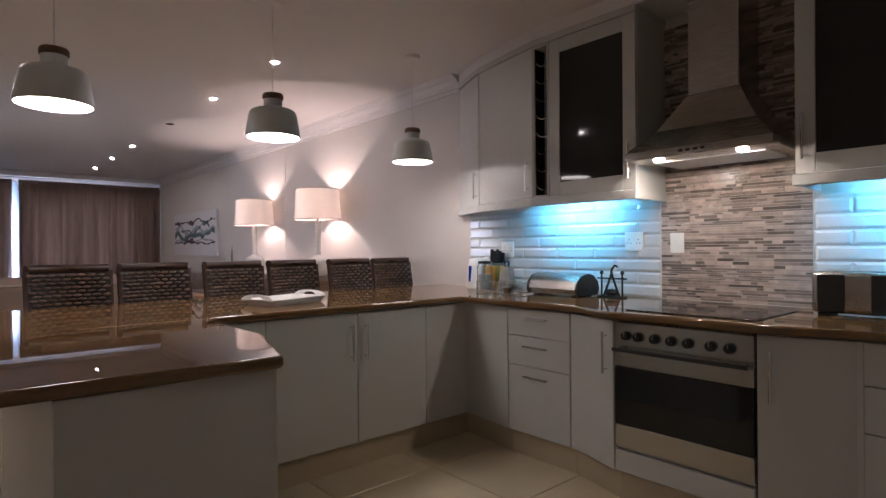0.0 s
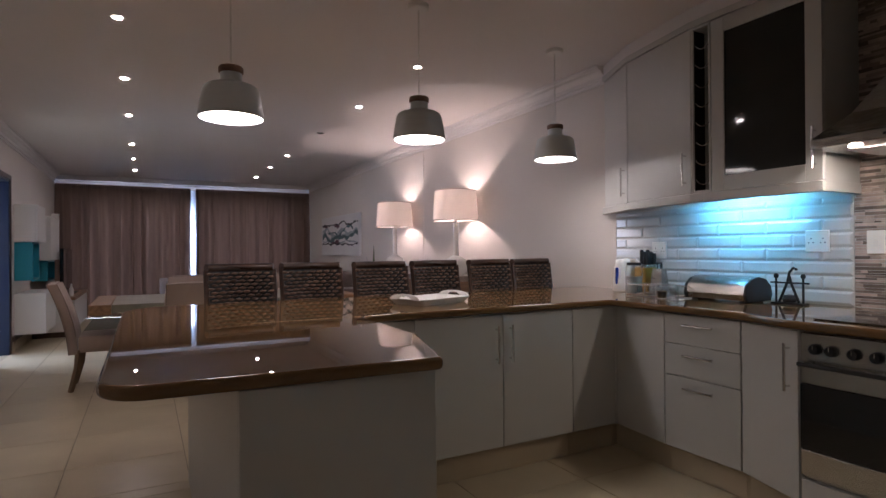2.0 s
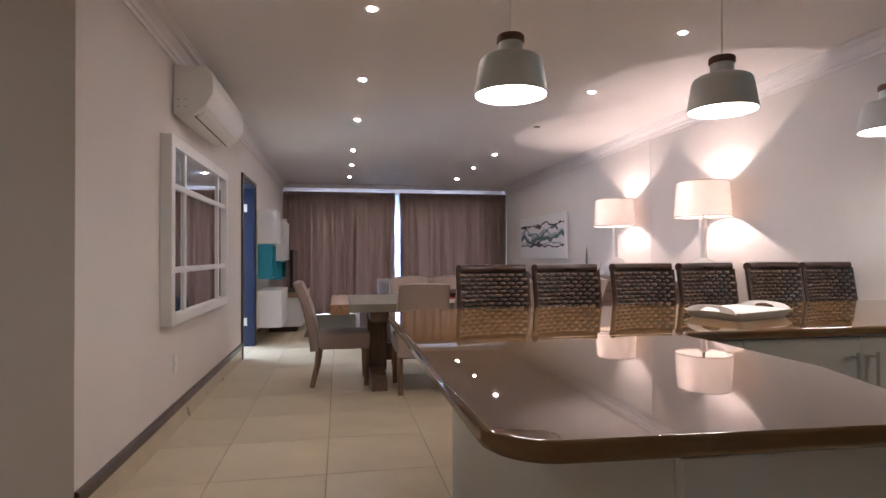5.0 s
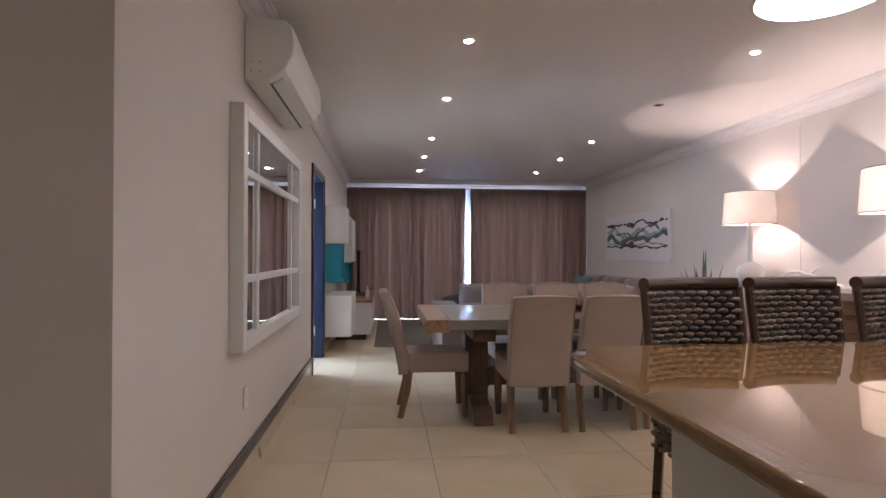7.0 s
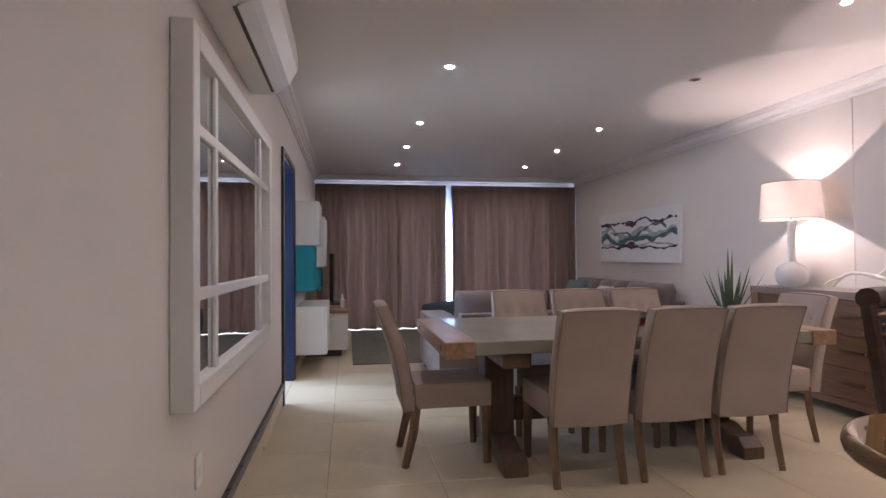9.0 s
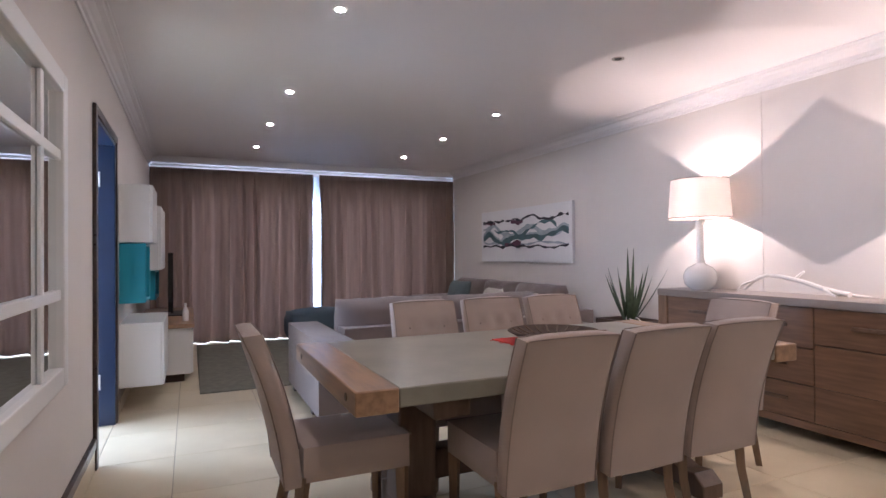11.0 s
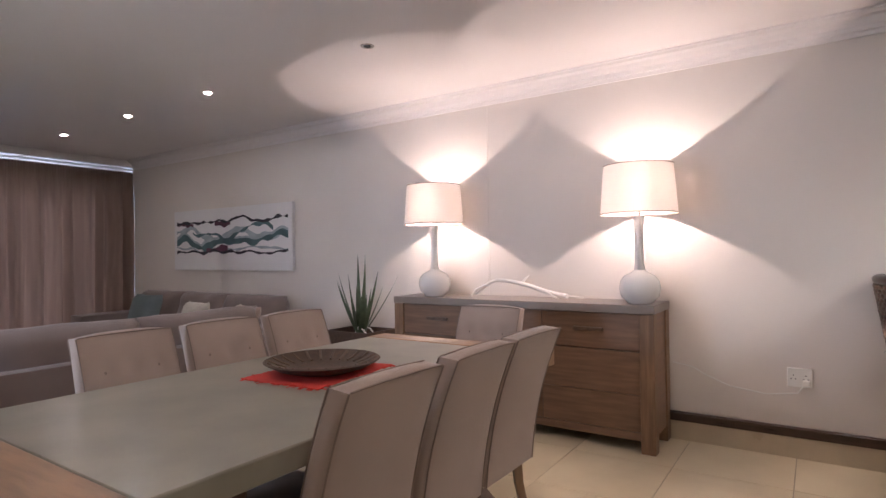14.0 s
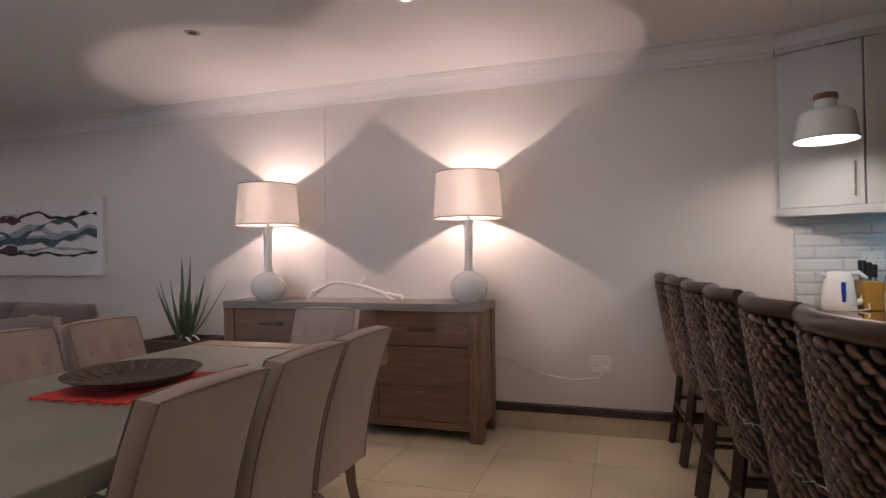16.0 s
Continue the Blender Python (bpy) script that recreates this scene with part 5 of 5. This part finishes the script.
solid("kettle_cord", tube([(3.30, 2.94, 0.93), (3.25, 2.90, 0.945), (3.20, 2.91, 0.915), (3.19, 2.95, 0.906), (3.20, 3.0, 0.906)], 0.004, 8), CABLE, "white kettle cord looped on the worktop", "cord")
rk = thing("wire_rack", 3.05, 2.56, ZT, "low chrome wire rack holding glasses and jars", "rack")
for z in (0.012, 0.075):
    part("rail", tube([(-0.075, -0.19, z), (0.075, -0.19, z), (0.075, 0.19, z), (-0.075, 0.19, z), (-0.075, -0.19, z)], 0.0028, 6), CHROME, rk)
for x in (-0.075, 0.075):
    for k in range(5):
        part("upright", tube([(x, -0.19 + 0.095 * k, 0.0), (x, -0.19 + 0.095 * k, 0.075)], 0.002, 6), CHROME, rk)
for k in range(6):
    part("floor_wire", tube([(-0.075, -0.16 + 0.064 * k, 0.011), (0.075, -0.16 + 0.064 * k, 0.011)], 0.002, 6), CHROME, rk)

# rounded bread bin
bb = thing("bread_bin", 3.20, 2.20, ZT, "rounded steel bread bin with black ends", "bread bin", rz=-90)
prof = [(-0.10, 0.012), (-0.115, 0.045), (-0.102, 0.093), (-0.06, 0.128), (0.0, 0.142), (0.06, 0.128), (0.102, 0.093), (0.115, 0.045), (0.10, 0.012)]
bm = prism(prof, -0.18, 0.18, 0.0)
bmesh.ops.transform(bm, matrix=Matrix.Rotation(radians(90), 4, "Z") @ pose(0, 0, 0, 90, 0, 0), verts=bm.verts)
part("drum", bm, STEEL, bb)
for sx in (-1, 1):
    bm = prism([(x * 1.05, y * 1.04 - 0.005) for x, y in prof], -0.008, 0.008, 0.002)
    bmesh.ops.transform(bm, matrix=Matrix.Translation((sx * 0.188, 0, 0)) @ Matrix.Rotation(radians(90), 4, "Z") @ pose(0, 0, 0, 90), verts=bm.verts)
    part("end_cap", bm, BLACK, bb, "black plastic end")
    part("foot", rbox(sx * 0.15 - 0.02, -0.08, 0, sx * 0.15 + 0.02, 0.08, 0.013, 0.003), BLACK, bb)

# wrought iron ornament
io = thing("iron_ornament", 3.24, 1.865, ZT, "small black wrought-iron balancing figure stand", "ornament", rz=-90)
part("base", rbox(-0.085, -0.03, 0, 0.085, 0.03, 0.010, 0.003), IRON, io)
for sx in (-1, 1):
    part("upright", tube([(sx * 0.07, 0, 0.01), (sx * 0.07, 0, 0.14)], 0.006, 8), IRON, io)
    part("finial", lathe([(0, 0.135), (0.011, 0.142), (0.013, 0.152), (0.008, 0.162), (0, 0.165)], 14, at=(sx * 0.07, 0, 0)), IRON, io)
part("crossbar", tube([(-0.10, 0, 0.115), (0.10, 0, 0.115)], 0.005, 8), IRON, io)
part("strut", tube([(-0.055, 0, 0.01), (-0.01, 0, 0.12), (0.0, 0, 0.17), (0.02, 0, 0.195), (0.04, 0, 0.185)], 0.007, 8), IRON, io)
part("strut", tube([(0.05, 0, 0.01), (0.01, 0, 0.11), (0.0, 0, 0.15)], 0.007, 8), IRON, io)
part("bowl", lathe([(0, 0.012), (0.03, 0.014), (0.036, 0.03), (0.028, 0.05), (0, 0.055)], 20), IRON, io)

# toaster
to = thing("toaster", 3.19, 0.62, ZT, "steel and black four-slice toaster", "toaster", rz=-90)
part("body", rbox(-0.17, -0.10, 0.012, 0.17, 0.10, 0.19, 0.02, 3), STEEL, to)
for x0_, x1_ in ((-0.145, -0.045), (0.045, 0.145)):
    part("front_panel", rbox(x0_, -0.104, 0.02, x1_, -0.0985, 0.178, 0.002), BLACK, to, "glossy black front panel")
for y in (-0.04, 0.04):
    part("slot", rbox(-0.13, y - 0.014, 0.188, 0.13, y + 0.014, 0.1915, 0.001, 1), BLACK, to)
part("lever", rbox(0.171, -0.02, 0.12, 0.195, 0.02, 0.14, 0.004), CHROME, to)
for sx in (-1, 1):
    part("foot", rbox(sx * 0.13 - 0.02, -0.08, 0, sx * 0.13 + 0.02, 0.08, 0.013, 0.003), BLACK, to)

# ---- pieces: backsplash and floor tiles ----
back = thing("wall_backsplash", XR, 1.2, 0.9, "tiled kitchen backsplash, white metro tiles and brown mosaic", "backsplash", kind="structure")


def mesh_of(bm, name, material, smooth=0):
    return finish(bm, name, material, smooth)


def metro_mesh(w, h_):
    bm = bmesh.new()
    a = [bm.verts.new((-0.002, y, z)) for y, z in ((-w / 2, 0), (w / 2, 0), (w / 2, h_), (-w / 2, h_))]
    c = [bm.verts.new((-0.007, y, z)) for y, z in ((-w / 2, 0), (w / 2, 0), (w / 2, h_), (-w / 2, h_))]
    b = [bm.verts.new((-0.012, y, z)) for y, z in ((-w / 2 + 0.013, 0.013), (w / 2 - 0.013, 0.013), (w / 2 - 0.013, h_ - 0.013), (-w / 2 + 0.013, h_ - 0.013))]
    for p, q in ((a, c), (c, b)):
        for i in range(4):
            bm.faces.new((p[i], p[(i + 1) % 4], q[(i + 1) % 4], q[i]))
    bm.faces.new(b)
    return mesh_of(bm, "tile", METRO)


cache = {}
for ya, yb in ((1.632, 3.24), (-1.1, 0.858)):
    for r in range(8):
        z = 0.002 + r * 0.0755
        hgt = min(0.0735, 0.566 - z)
        y = ya - (0.15 if r % 2 else 0)
        while y < yb - 0.02:
            a, b = max(y, ya), min(y + 0.3, yb)
            y += 0.3
            if b - a < 0.02:
                continue
            key = (round(b - a - 0.002, 3), round(hgt, 3))
            if key not in cache:
                cache[key] = metro_mesh(*key)
            ob = new("tile", cache[key])
            ob.parent = back
            ob.location = (0, (a + b) / 2 - 1.2, z)
bm = bmesh.new()
box(bm, -0.004, -2.3, 0.0, -0.0005, 2.04, 0.566)
part("grout_bed", bm, mat("pale_grout", (0.55, 0.55, 0.53), 0.9), back, smooth=0)
verts, faces = [], []
rnd = random.Random(21)
z = 0.003
while z < 1.56:
    hgt = rnd.choice((0.008, 0.012, 0.012, 0.016))
    y = 0.862 - 1.2
    while y < 1.628 - 1.2 - 0.01:
        ln = rnd.choice((0.03, 0.05, 0.08, 0.12, 0.17))
        e = min(y + ln, 1.628 - 1.2)
        d = -0.009 - rnd.random() * 0.003
        k = len(verts)
        verts += [(-0.002, y, z), (-0.002, e - 0.002, z), (-0.002, e - 0.002, z + hgt), (-0.002, y, z + hgt), (d, y, z), (d, e - 0.002, z), (d, e - 0.002, z + hgt), (d, y, z + hgt)]
        faces += [(k + 4, k + 5, k + 6, k + 7), (k, k + 1, k + 5, k + 4), (k + 1, k + 2, k + 6, k + 5), (k + 2, k + 3, k + 7, k + 6), (k + 3, k, k + 4, k + 7)]
        y = e
    z += hgt + 0.002
me = bpy.data.meshes.new("mosaic")
me.from_pydata(verts, [], faces)
me.materials.append(MOSAIC)
mo = new("mosaic", me)
mo.parent = back
tagged(mo, "brown and cream glass strip mosaic", kind="stuff")

S = 0.602


def tile_mesh(w, d):
    bm = bmesh.new()
    box(bm, 0, 0, -0.006, w, d, 0)
    bmesh.ops.bevel(bm, geom=[e for e in bm.edges if e.verts[0].co.z > -0.001 and e.verts[1].co.z > -0.001], offset=0.002, segments=1, affect="EDGES")
    return finish(bm, "tile", TILE, 0)


tcache = {}


def tiles(x0, y0, x1, y1, ox, oy):
    i0, i1 = math.floor((x0 - ox) / S), math.ceil((x1 - ox) / S)
    j0, j1 = math.floor((y0 - oy) / S), math.ceil((y1 - oy) / S)
    for i in range(i0, i1):
        for j in range(j0, j1):
            a, b = max(x0, ox + i * S), min(x1, ox + (i + 1) * S)
            c, d = max(y0, oy + j * S), min(y1, oy + (j + 1) * S)
            if b - a < 0.02 or d - c < 0.02:
                continue
            key = (round(b - a - 0.004, 3), round(d - c - 0.004, 3))
            if key not in tcache:
                tcache[key] = tile_mesh(*key)
            ob = new("tile", tcache[key])
            ob.parent = floor
            ob.location = (a + 0.002, c + 0.002, 0)


tiles(XL, YC, XR, YN, -0.765, 5.045)
tiles(-3.0, -1.8, 0.44, YC, -0.765, 5.045)
tiles(0.44, -1.8, 2.8, 2.68, 0.44, 2.36)
tiles(-3.4, 6.3, XL, 10.0, -0.765, 5.045)
